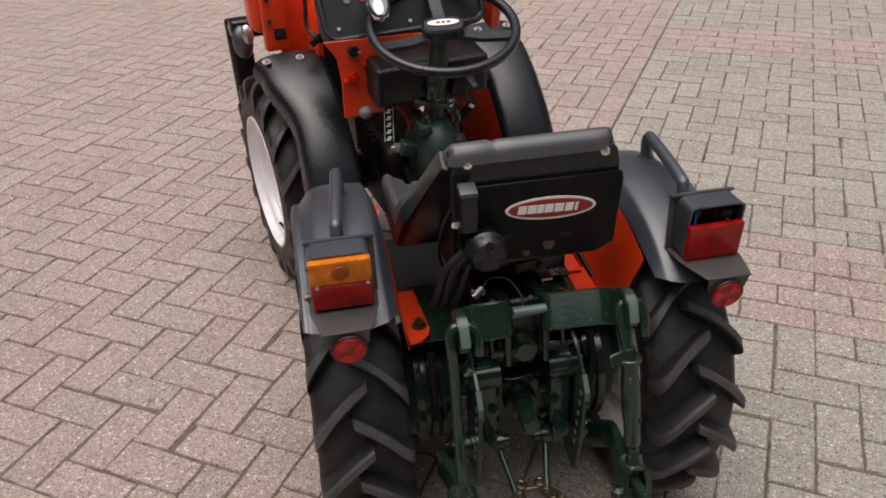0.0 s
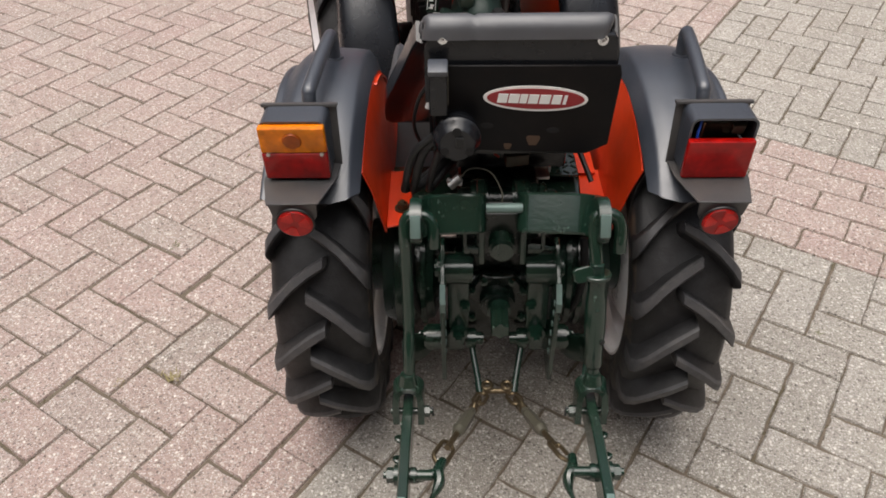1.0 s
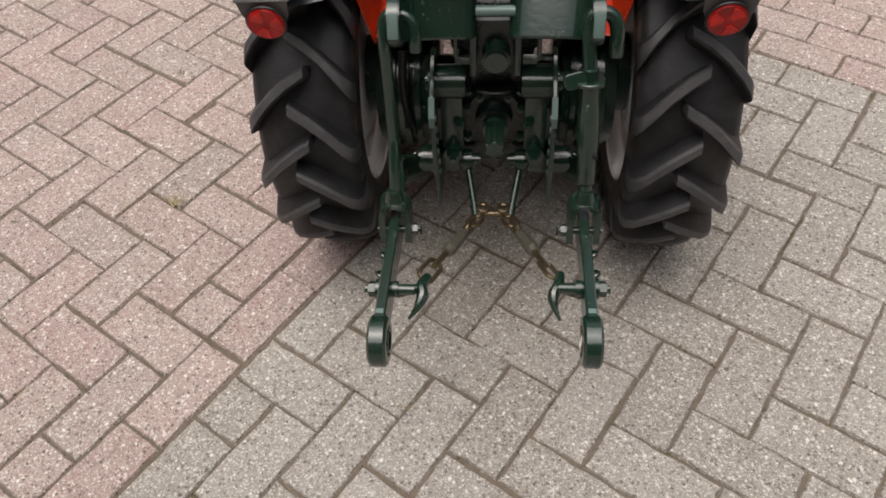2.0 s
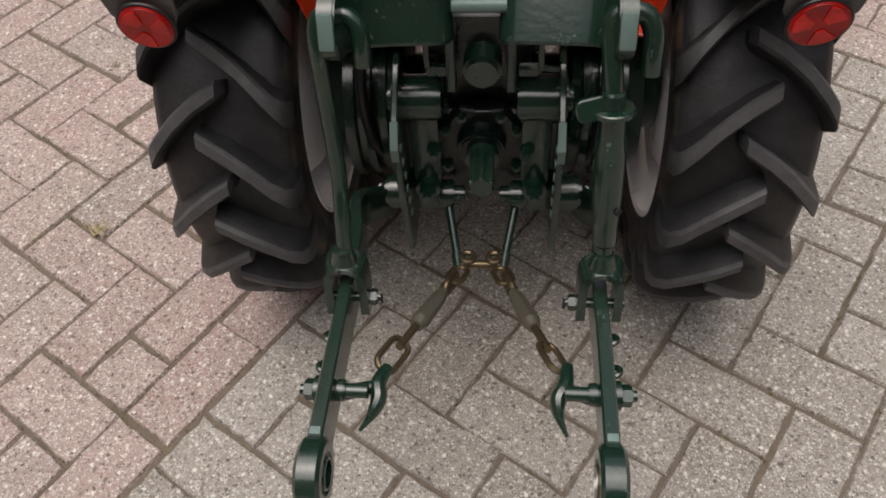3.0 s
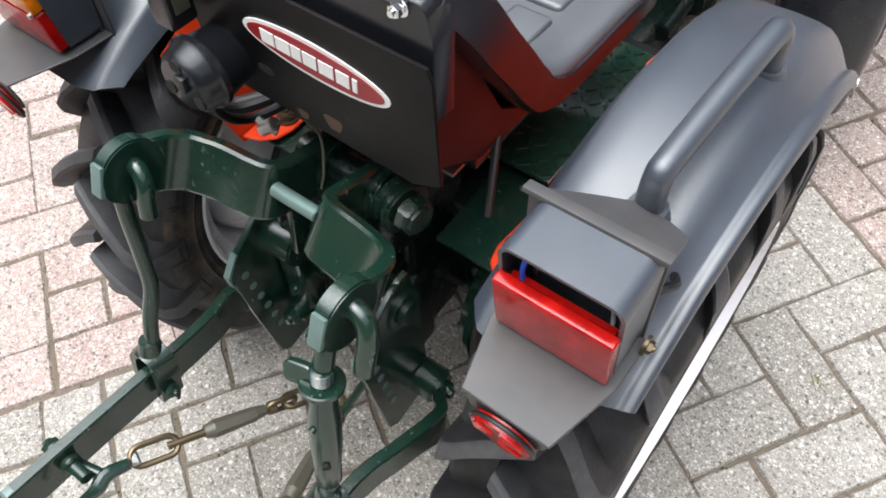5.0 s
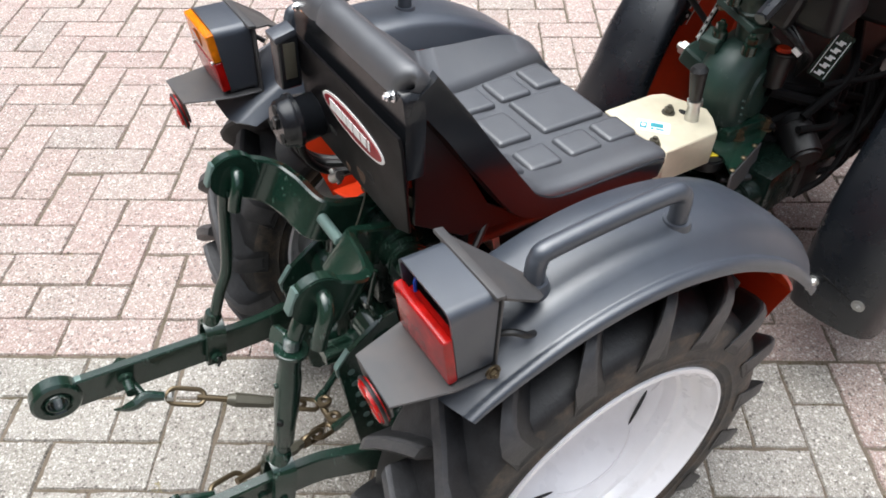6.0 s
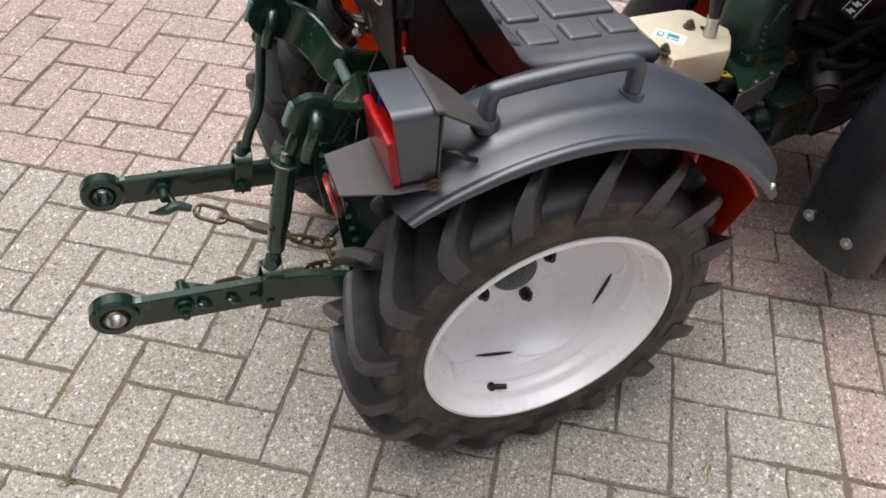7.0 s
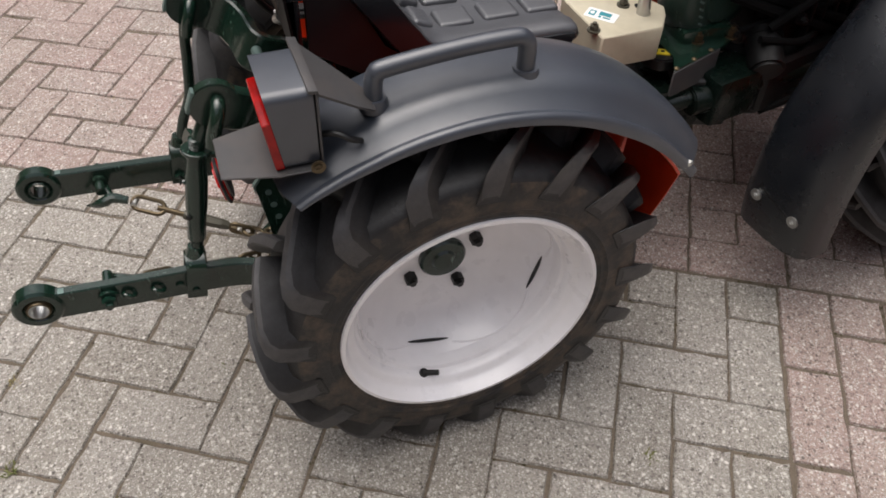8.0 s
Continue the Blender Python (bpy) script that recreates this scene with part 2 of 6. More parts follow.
def rod(bm, a, b, r, r2=None, seg=20, bev=0.0):
    a, b = Vector(a), Vector(b)
    m = Matrix.Translation((a + b) / 2) @ (b - a).to_track_quat("Z", "Y").to_matrix().to_4x4()
    g = bmesh.ops.create_cone(bm, cap_ends=True, segments=seg, radius1=r, radius2=r if r2 is None else r2, depth=(b - a).length, matrix=m)
    if bev:
        rims = [e for v in g["verts"] for e in v.link_edges if any(len(f.verts) > 4 for f in e.link_faces)]
        bmesh.ops.bevel(bm, geom=list(set(rims)), offset=bev, segments=2, affect="EDGES")
    return bm


def glide(pts, steps):
    """Points of a smooth line through pts."""
    p = [Vector(q) for q in pts]
    p = [2 * p[0] - p[1]] + p + [2 * p[-1] - p[-2]]
    out = []
    for i in range(1, len(p) - 2):
        for k in range(steps):
            t = k / steps
            out.append(0.5 * (2 * p[i] + (p[i + 1] - p[i - 1]) * t + (2 * p[i - 1] - 5 * p[i] + 4 * p[i + 1] - p[i + 2]) * t * t
                              + (3 * p[i] - p[i - 1] - 3 * p[i + 1] + p[i + 2]) * t ** 3))
    return out + [p[-2]]


def bridge(bm, rings, closed=False, caps=True):
    """Skins a row of rings of equal length."""
    vs = [[bm.verts.new(c) for c in ring] for ring in rings]
    n = len(vs[0])
    for a, b in zip(vs, vs[1:] + ([vs[0]] if closed else [])):
        for k in range(n):
            bm.faces.new((a[k], a[(k + 1) % n], b[(k + 1) % n], b[k]))
    if caps and not closed:
        bm.faces.new(vs[0][::-1])
        bm.faces.new(vs[-1])
    return bm


def sweep(bm, pts, section, up=(0, 0, 1), closed=False):
    """Sweeps a section (across, along up) along pts."""
    pts, rings = [Vector(p) for p in pts], []
    for i, p in enumerate(pts):
        a, b = (pts[i - 1], pts[(i + 1) % len(pts)]) if closed else (pts[max(i - 1, 0)], pts[min(i + 1, len(pts) - 1)])
        d = (b - a).normalized()
        side = d.cross(Vector(up)).normalized()
        top = side.cross(d)
        rings.append([p + side * u + top * v for u, v in section])
    return bridge(bm, rings, closed)


def hose(bm, pts, r, seg=10, steps=6, closed=False):
    """A round tube along a smooth line."""
    line = glide(pts, steps) if steps > 1 else [Vector(p) for p in pts]
    n = len(line)
    d0 = (line[1] - line[0]).normalized()
    side = d0.orthogonal().normalized()
    rings = []
    for i, p in enumerate(line):
        a, b = (line[i - 1], line[(i + 1) % n]) if closed else (line[max(i - 1, 0)], line[min(i + 1, n - 1)])
        d = (b - a).normalized()
        side = (side - d * side.dot(d)).normalized()
        top = d.cross(side)
        rings.append([p + (side * math.cos(2 * math.pi * k / seg) + top * math.sin(2 * math.pi * k / seg)) * r for k in range(seg)])
    return bridge(bm, rings, closed)


def lathe(bm, profile, at=(0, 0, 0), seg=56, closed=True):
    """Turns a profile of (along x, radius) round the x axis."""
    rings = []
    for k in range(seg):
        a = 2 * math.pi * k / seg
        rings.append([Vector((at[0] + x, at[1] + r * math.sin(a), at[2] + r * math.cos(a))) for x, r in profile])
    vs = [[bm.verts.new(c) for c in ring] for ring in rings]
    n = len(profile)
    for a, b in zip(vs, vs[1:] + [vs[0]]):
        for k in range(n if closed else n - 1):
            bm.faces.new((a[k], a[(k + 1) % n], b[(k + 1) % n], b[k]))
    return bm


def plate(bm, outline, thick, m, bev=0.0015):
    """A flat outline in its own x and y, thick along its z, laid at m."""
    low = [bm.verts.new(m @ Vector((x, y, -thick / 2))) for x, y in outline]
    high = [bm.verts.new(m @ Vector((x, y, thick / 2))) for x, y in outline]
    n = len(outline)
    bm.faces.new(low[::-1])
    bm.faces.new(high)
    for k in range(n):
        bm.faces.new((low[k], low[(k + 1) % n], high[(k + 1) % n], high[k]))
    if bev:
        soften(bm, low + high, bev, 1)
    return bm


def round_rect(w, h, r, n=4):
    out = []
    for cx, cy, a0 in ((w / 2 - r, h / 2 - r, 0), (-w / 2 + r, h / 2 - r, 90), (-w / 2 + r, -h / 2 + r, 180), (w / 2 - r, -h / 2 + r, 270)):
        for k in range(n + 1):
            a = radians(a0 + 90 * k / n)
            out.append((cx + r * math.cos(a), cy + r * math.sin(a)))
    return out


def oval(a, b, n=40):
    return [(a * math.cos(2 * math.pi * k / n), b * math.sin(2 * math.pi * k / n)) for k in range(n)]


def nut(bm, a, b, r):
    """A hexagonal nut or bolt head with a stub of thread."""
    rod(bm, a, b, r, seg=6, bev=r * 0.12)
    a, b = Vector(a), Vector(b)
    return rod(bm, b, b + (b - a).normalized() * min((b - a).length * 0.45, r * 0.5), r * 0.5, seg=10)


def link(bm, at, along, across, length, width, r):
    """One closed chain link."""
    d = Vector(along).normalized()
    s = Vector(across)
    s = (s - d * s.dot(d)).normalized()
    h = length / 2 - width / 2
    pts = []
    for k in range(9):
        a = math.pi * k / 8 - math.pi / 2
        pts.append(Vector(at) + d * (h + math.cos(a) * width / 2) + s * math.sin(a) * width / 2)
    for k in range(9):
        a = math.pi * k / 8 + math.pi / 2
        pts.append(Vector(at) + d * (-h + math.cos(a) * width / 2) + s * math.sin(a) * width / 2)
    return hose(bm, pts, r, 8, 1, True)


def turned(bm, a, b, steps, seg=20):
    """One solid turned about the line from a to b, steps of (share of the line, radius)."""
    a, b = Vector(a), Vector(b)
    d = (b - a).normalized()
    side = d.orthogonal().normalized()
    top = d.cross(side)
    return bridge(bm, [[a + (b - a) * f + (side * math.cos(2 * math.pi * k / seg) + top * math.sin(2 * math.pi * k / seg)) * r for k in range(seg)] for f, r in steps])


B = bmesh.new
XZ = pose(0, 0, 0, 90, 0, 0)          # an outline's x, y become the world's x, z
YZ = pose(0, 0, 0, 90, 0, 90)         # an outline's x, y become the world's y, z
FLIP = Matrix.Diagonal((-1, 1, 1, 1))
SAME = Matrix.Identity(4)

# ---- ground: one sheet to the horizon, pavers are laid on it at the end of the file ----
bm = B()
bmesh.ops.create_grid(bm, x_segments=2, y_segments=2, size=400, matrix=Matrix.Translation((0, 0, -0.0044)))
gm = bpy.data.meshes.new("pavement")
bm.to_mesh(gm)
bm.free()
gm.materials.append(JOINT)
pavement = tagged(new("pavement", gm), "yard of grey and dull red concrete pavers in herringbone", "pavement", kind="structure")
ROOT[pavement] = Vector((0, 0, 0))

# plain brick walls added behind or beside the views, unseen, to cut low skylight
for name, at, size in (("sky_screen_north", (-0.5, 14, 4.4), (23.6, 0.3, 9.2)), ("sky_screen_south", (-0.5, -9, 4.4), (23.6, 0.3, 9.2)), ("sky_screen_east", (11.15, 2.5, 3.4), (0.3, 22.7, 7.2)), ("sky_screen_west", (-12.15, 2.5, 4.4), (0.3, 22.7, 9.2))):
    bm = box(B(), at, size, (0, 0, 0), 0.02)
    wm = bpy.data.meshes.new(name)
    bm.to_mesh(wm)
    bm.free()
    wm.materials.append(BRICK)
    tagged(new(name, wm), "plain dark brick wall, unseen, added to hold back low sky light", "wall", kind="structure")

# ---- the tractor ----
LEAN = pose(0.002, 0.004, -0.014, -2.35) @ Matrix.Scale(0.9916, 4)
tractor = thing("tractor", (0, 0, 0), "small orange-red and dark green articulated tractor on paving", "tractor")
tractor.matrix_basis = LEAN

HALF = [(0.074, 0.2045), (0.081, 0.2125), (0.0825, 0.2175), (0.0848, 0.2205), (0.0840, 0.2245), (0.0852, 0.2285), (0.0875, 0.2315), (0.0858, 0.235), (0.0862, 0.245), (0.0866, 0.263), (0.0835, 0.278), (0.071, 0.290), (0.03, 0.2965)]
TYRE = HALF + [(0.0, 0.298)] + [(-x, r) for x, r in HALF[::-1]] + [(0.0, 0.19)]
LUG = [(-0.019, -0.012, 0.310, 0.284), (-0.015, 0.0, 0.334, 0.286), (0.014, 0.055, 0.337, 0.286), (0.042, 0.125, 0.335, 0.283), (0.066, 0.205, 0.331, 0.278), (0.0800, 0.258, 0.3225, 0.268),
       (0.0865, 0.286, 0.310, 0.262), (0.0882, 0.300, 0.283, 0.252), (0.0870, 0.303, 0.262, 0.249)]


def wheel(name, label, m, phase):
    """A wheel about the x axis, its outer side towards +x."""
    bm = B()
    lathe(bm, [(-0.09, 0.0), (-0.09, 0.075), (-0.069, 0.075), (-0.069, 0.042), (-0.055, 0.041), (-0.051, 0.037), (-0.051, 0.022), (-0.047, 0.018), (-0.047, 0.0)], seg=32, closed=False)
    hub = part(name, bm, GREEN, tractor, label, m)
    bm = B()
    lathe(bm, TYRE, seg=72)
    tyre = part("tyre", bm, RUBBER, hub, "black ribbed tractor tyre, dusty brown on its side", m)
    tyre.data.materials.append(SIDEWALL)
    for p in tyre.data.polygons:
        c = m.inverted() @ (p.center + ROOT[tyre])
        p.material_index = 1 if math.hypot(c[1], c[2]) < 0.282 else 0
    bm = B()
    for side in (1, -1):
        for k in range(17):
            f0 = radians(phase) + 2 * math.pi * (k + (0.5 if side < 0 else 0)) / 17
            rings = []
            for i, (x, f, top, low) in enumerate(LUG):
                wt, wb = ((0.0060, 0.010), (0.0098, 0.0130), (0.0105, 0.0138), (0.0108, 0.0148), (0.0115, 0.0180), (0.0130, 0.024), (0.0150, 0.028), (0.0165, 0.028), (0.015, 0.020))[min(i, 8)]
                ring = []
                for r, w in ((low, -wb), (top - 0.006, -wt - 0.0008), (top, -wt + 0.0035), (top, wt - 0.0035), (top - 0.006, wt + 0.0008), (low, wb)):
                    a = f0 + f + w / 0.31
                    ring.append(Vector((side * x, -r * math.sin(a), r * math.cos(a))))
                rings.append(ring)
            bridge(bm, rings)
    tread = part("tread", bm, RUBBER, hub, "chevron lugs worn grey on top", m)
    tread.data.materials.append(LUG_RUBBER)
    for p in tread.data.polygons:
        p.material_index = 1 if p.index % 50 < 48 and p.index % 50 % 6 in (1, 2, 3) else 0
    bm = B()
    lathe(bm, [(0.0760, 0.2145), (0.0850, 0.2120), (0.0855, 0.2060), (0.0735, 0.2000), (0.064, 0.1980), (0.059, 0.1940), (0.056, 0.1860), (0.051, 0.1825), (0.038, 0.1800), (0.034, 0.1745), (0.026, 0.173), (0.0, 0.169), (-0.03, 0.173), (-0.052, 0.179), (-0.058, 0.190),
               (-0.066, 0.197), (-0.077, 0.201), (-0.0805, 0.206), (-0.078, 0.2135), (-0.062, 0.203), (-0.048, 0.185), (0.0, 0.175), (0.030, 0.180), (0.048, 0.188), (0.055, 0.200), (0.066, 0.205)], seg=72)
    lathe(bm, [(0.016, 0.1725), (0.004, 0.167), (-0.012, 0.160), (-0.030, 0.149), (-0.046, 0.134), (-0.056, 0.114), (-0.061, 0.088), (-0.0625, 0.040),
               (-0.0665, 0.040), (-0.065, 0.088), (-0.060, 0.116), (-0.050, 0.137), (-0.033, 0.153), (-0.014, 0.164), (0.006, 0.1725)], seg=72)
    part("rim", bm, WHITE, hub, "glossy white dished steel rim with scuffs", m)
    for k in range(4):
        a = radians(66 + 90 * k)
        y, z = 0.064 * math.sin(a), 0.068 * math.cos(a)
        part("wheel_nut", nut(B(), (-0.064, y, z), (-0.045, y, z), 0.0112), DARK, hub, "", m)
    for k in range(4):
        a = radians(107 + 90 * k)
        c = Vector((-0.0105, 0.1600 * math.sin(a), 0.1600 * math.cos(a)))
        along = Vector((0, math.cos(a), -math.sin(a)))
        out = Vector((0.44, -0.90 * math.sin(a), -0.90 * math.cos(a))).normalized()
        q = Matrix((along, out.cross(along), out)).transposed().to_4x4()
        q.translation = c + out * 0.0022
        part("rim_slot", plate(B(), oval(0.040, 0.0028, 24), 0.004, q, 0), DARK, hub, "", m)
        seam = []
        for d in range(14, 77, 4):
            f = a + radians(d)
            r = 0.1625 + 0.0085 * (1 - (abs(d - 45) / 31) ** 2)
            seam.append((0.0025 + (r - 0.1655) * 2.05, r * math.sin(f), r * math.cos(f)))
        part("weld_seam", hose(B(), seam, 0.0017, 6, 1), WHITE, hub, "", m)
    a = radians(204)
    c = Vector((0.044, 0.180 * math.sin(a), 0.180 * math.cos(a)))
    part("valve", rod(rod(B(), c, c + Vector((0.012, 0.024, 0.006)), 0.0052, 0.0048, seg=12), c + Vector((0.0, 0.003 * math.sin(a), 0.003 * math.cos(a))), c + Vector((0.0015, -0.004 * math.sin(a), -0.004 * math.cos(a))), 0.008, seg=12), DARK, hub, "", m)
    return hub


AXLE = 0.334
wheel("rear_wheel", "white rear wheel with black chevron tyre", LEAN.inverted() @ pose(0.320, 0.010, AXLE), -0.05)
wheel("rear_wheel", "white rear wheel with black chevron tyre", LEAN.inverted() @ pose(-0.314, 0.010, AXLE) @ FLIP, 10.35)

# the front half is steered to the left about an upright pivot
PIVOT, STEER = 0.56, 11.0
FRONT_WHEELS = LEAN.inverted() @ pose(0, PIVOT, 0, 0, 0, STEER)
FRONT = LEAN.inverted() @ pose(0, PIVOT, -0.028, 0, 0, STEER)
wheel("front_wheel", "white front wheel turned outwards", FRONT_WHEELS @ pose(0.350, 0.56, AXLE, 40), 0.0)
wheel("front_wheel", "white front wheel turned outwards", FRONT_WHEELS @ pose(-0.325, 0.56, AXLE, 25, 0, 3) @ FLIP, 8.0)


# ---- mudguards ----
def guard_sheet(bm, section, cy, cz, start, end, steps):
    """Sweeps a closed section of (x, radius) about an axis along x, from one angle to another (0: up, minus: to the rear)."""
    rings = []
    for k in range(steps + 1):
        a = radians(start + (end - start) * k / steps)
        rings.append([Vector((x, cy + r * math.sin(a), cz + r * math.cos(a))) for x, r in section])
    return bridge(bm, rings)


def shell(outer, thick):
    inner = []
    for i, (x, r) in enumerate(outer):
        a, b = outer[max(i - 1, 0)], outer[min(i + 1, len(outer) - 1)]
        dx, dr = b[0] - a[0], b[1] - a[1]
        n = math.hypot(dx, dr)
        inner.append((x + dr / n * thick, r - dx / n * thick))
    return outer + inner[::-1]


REAR_SECTION = [(0.234, 0.392), (0.2355, 0.398), (0.240, 0.410), (0.247, 0.429), (0.2495, 0.434), (0.254, 0.4395), (0.280, 0.4430), (0.312, 0.4445), (0.340, 0.4437),
                (0.354, 0.4412), (0.3625, 0.4365), (0.371, 0.429), (0.387, 0.4098), (0.3905, 0.4088), (0.393, 0.4102), (0.398, 0.4098), (0.4015, 0.407), (0.4035, 0.401), (0.404, 0.393)]
FLATTER = [(-42, 0.33), (-35, 0.42), (-24, 0.66), (-12, 0.74), (0, 0.79), (12, 0.88), (26, 1.0), (44, 1.0), (64, 0.85)]


def drop(a):
    """How far the fender's edge hangs below its crown, along its length."""
    for (a0, k0), (a1, k1) in zip(FLATTER, FLATTER[1:]):
        if a <= a1:
            return k0 + (k1 - k0) * (a - a0) / (a1 - a0)
    return FLATTER[-1][1]


def rear_guard(m, side):
    rings = []
    for k in range(57):
        a = -40 + 93 * k / 56
        d = drop(a)
        ring = []
        for x, r in shell(REAR_SECTION, 0.0035):
            rr = 0.444 - (0.444 - r) * d
            cut = radians(a + max(0, -34 - a) * 0.30 * max(0, min(1, (x - 0.335) / 0.068)) ** 1.6 + max(0, -33 - a) * 0.6 * max(0, min(1, (0.262 - x) / 0.036)))
            x -= 0.006 * max(0, min(1, (8 - a) / 32)) * max(0, min(1, (x - 0.335) / 0.07))
            ring.append(Vector((x, 0.012 + rr * math.sin(cut), 0.318 + rr * math.cos(cut))))
        rings.append(ring)
    guard = part("rear_fender", bridge(B(), rings), BLACK, tractor, "satin black plastic fender over the rear tyre", m, 50)
    # red steel side wall, leaning inwards to the axle, and the front apron under the plastic
    bm = B()
    rings = []
    for k in range(25):
        a = radians(-30 + 88 * k / 24)
        y, z = 0.012 + 0.398 * math.sin(a), 0.318 + 0.398 * math.cos(a)
        f = k / 24
        yl = -0.135 + 0.47 * f
        zl = 0.50 - 0.06 * f
        xl = 0.207 + 0.010 * max(0, f - 0.35)
        mid = (0.2215, y * 0.75 + yl * 0.25, z * 0.70 + zl * 0.30)
        rings.append([Vector((0.2345, y, z)), Vector(mid), Vector((xl, yl, zl)), Vector((xl + 0.003, yl, zl)), Vector((mid[0] + 0.003, mid[1], mid[2])), Vector((0.2375, y, z))])
    bridge(bm, rings)
    part("fender_wall", bm, RED, guard, "orange-red painted steel wall", m)
    bm = B()
    run = [(0.012 + 0.392 * math.sin(radians(a)), 0.318 + 0.392 * math.cos(radians(a))) for a in range(8, 57, 4)] + [(0.336, 0.51), (0.335, 0.47), (0.331, 0.43), (0.324, 0.390)]
    bridge(bm, [[Vector((x, y + dy, z + dy)) for x, dy in ((0.228, 0), (0.30, 0.0015), (0.374 - 0.030 * max(0, 0.545 - z) / 0.12, 0), (0.374 - 0.030 * max(0, 0.545 - z) / 0.12, -0.003), (0.30, -0.0015), (0.228, -0.003))] for y, z in run])
    part("fender_apron", bm, RED, guard, "", m)
    bm = plate(B(), [(0.160, -0.088), (0.166, -0.112), (0.182, -0.128), (0.206, -0.136), (0.214, 0.060), (0.170, 0.060)], 0.005, pose(0, 0, 0.511, 0, 0, 0), 0.0015)
    part("fender_foot", bm, RED, guard, "", m)
    part("fender_bolt", nut(rod(B(), (0.180, -0.078, 0.513), (0.180, -0.078, 0.517), 0.0155, seg=20), (0.180, -0.078, 0.517), (0.180, -0.078, 0.527), 0.0112), ZINC, guard, "", m)
    if side > 0:
        part("fender_floor", box(B(), (0.184, 0.12, 0.520), (0.036, 0.17, 0.004), (0, 0, 0), 0.0015), RED, guard, "", m)
    part("fender_bolt", nut(rod(B(), (0.394, 0.313, 0.578), (0.3965, 0.317, 0.581), 0.0085, seg=14), (0.3965, 0.317, 0.581), (0.401, 0.323, 0.586), 0.0058), STEEL, guard, "", m)
    # grab handle
    xa, xb = (0.328, 0.340) if side > 0 else (0.320, 0.304)
    xs = lambda f: xa + (xb - xa) * f
    h = [(xs(0), -0.136, 0.748), (xs(0), -0.136, 0.768), (xs(0), -0.133, 0.781), (xs(0.06), -0.121, 0.789), (xs(0.5), -0.035, 0.802), (xs(0.88), 0.040, 0.808), (xs(0.96), 0.055, 0.804), (xs(1), 0.061, 0.793), (xs(1), 0.062, 0.758)]
    handle = part("grab_handle", hose(B(), h, 0.0120, 14, 5), BLACK, tractor, "thick moulded black grab handle", m)
    for x, y, z in ((xa, -0.136, 0.745), (xb, 0.062, 0.757)):
        part("handle_foot", lathe(B(), [(0.0, 0.0), (0.0, 0.016), (-0.012, 0.020), (-0.016, 0.020)], seg=20, closed=False), BLACK, handle, "", m @ pose(x, y, z, 0, -90, 0) @ pose(0.006, 0, 0))


rear_guard(SAME, 1)
rear_guard(FLIP, -1)


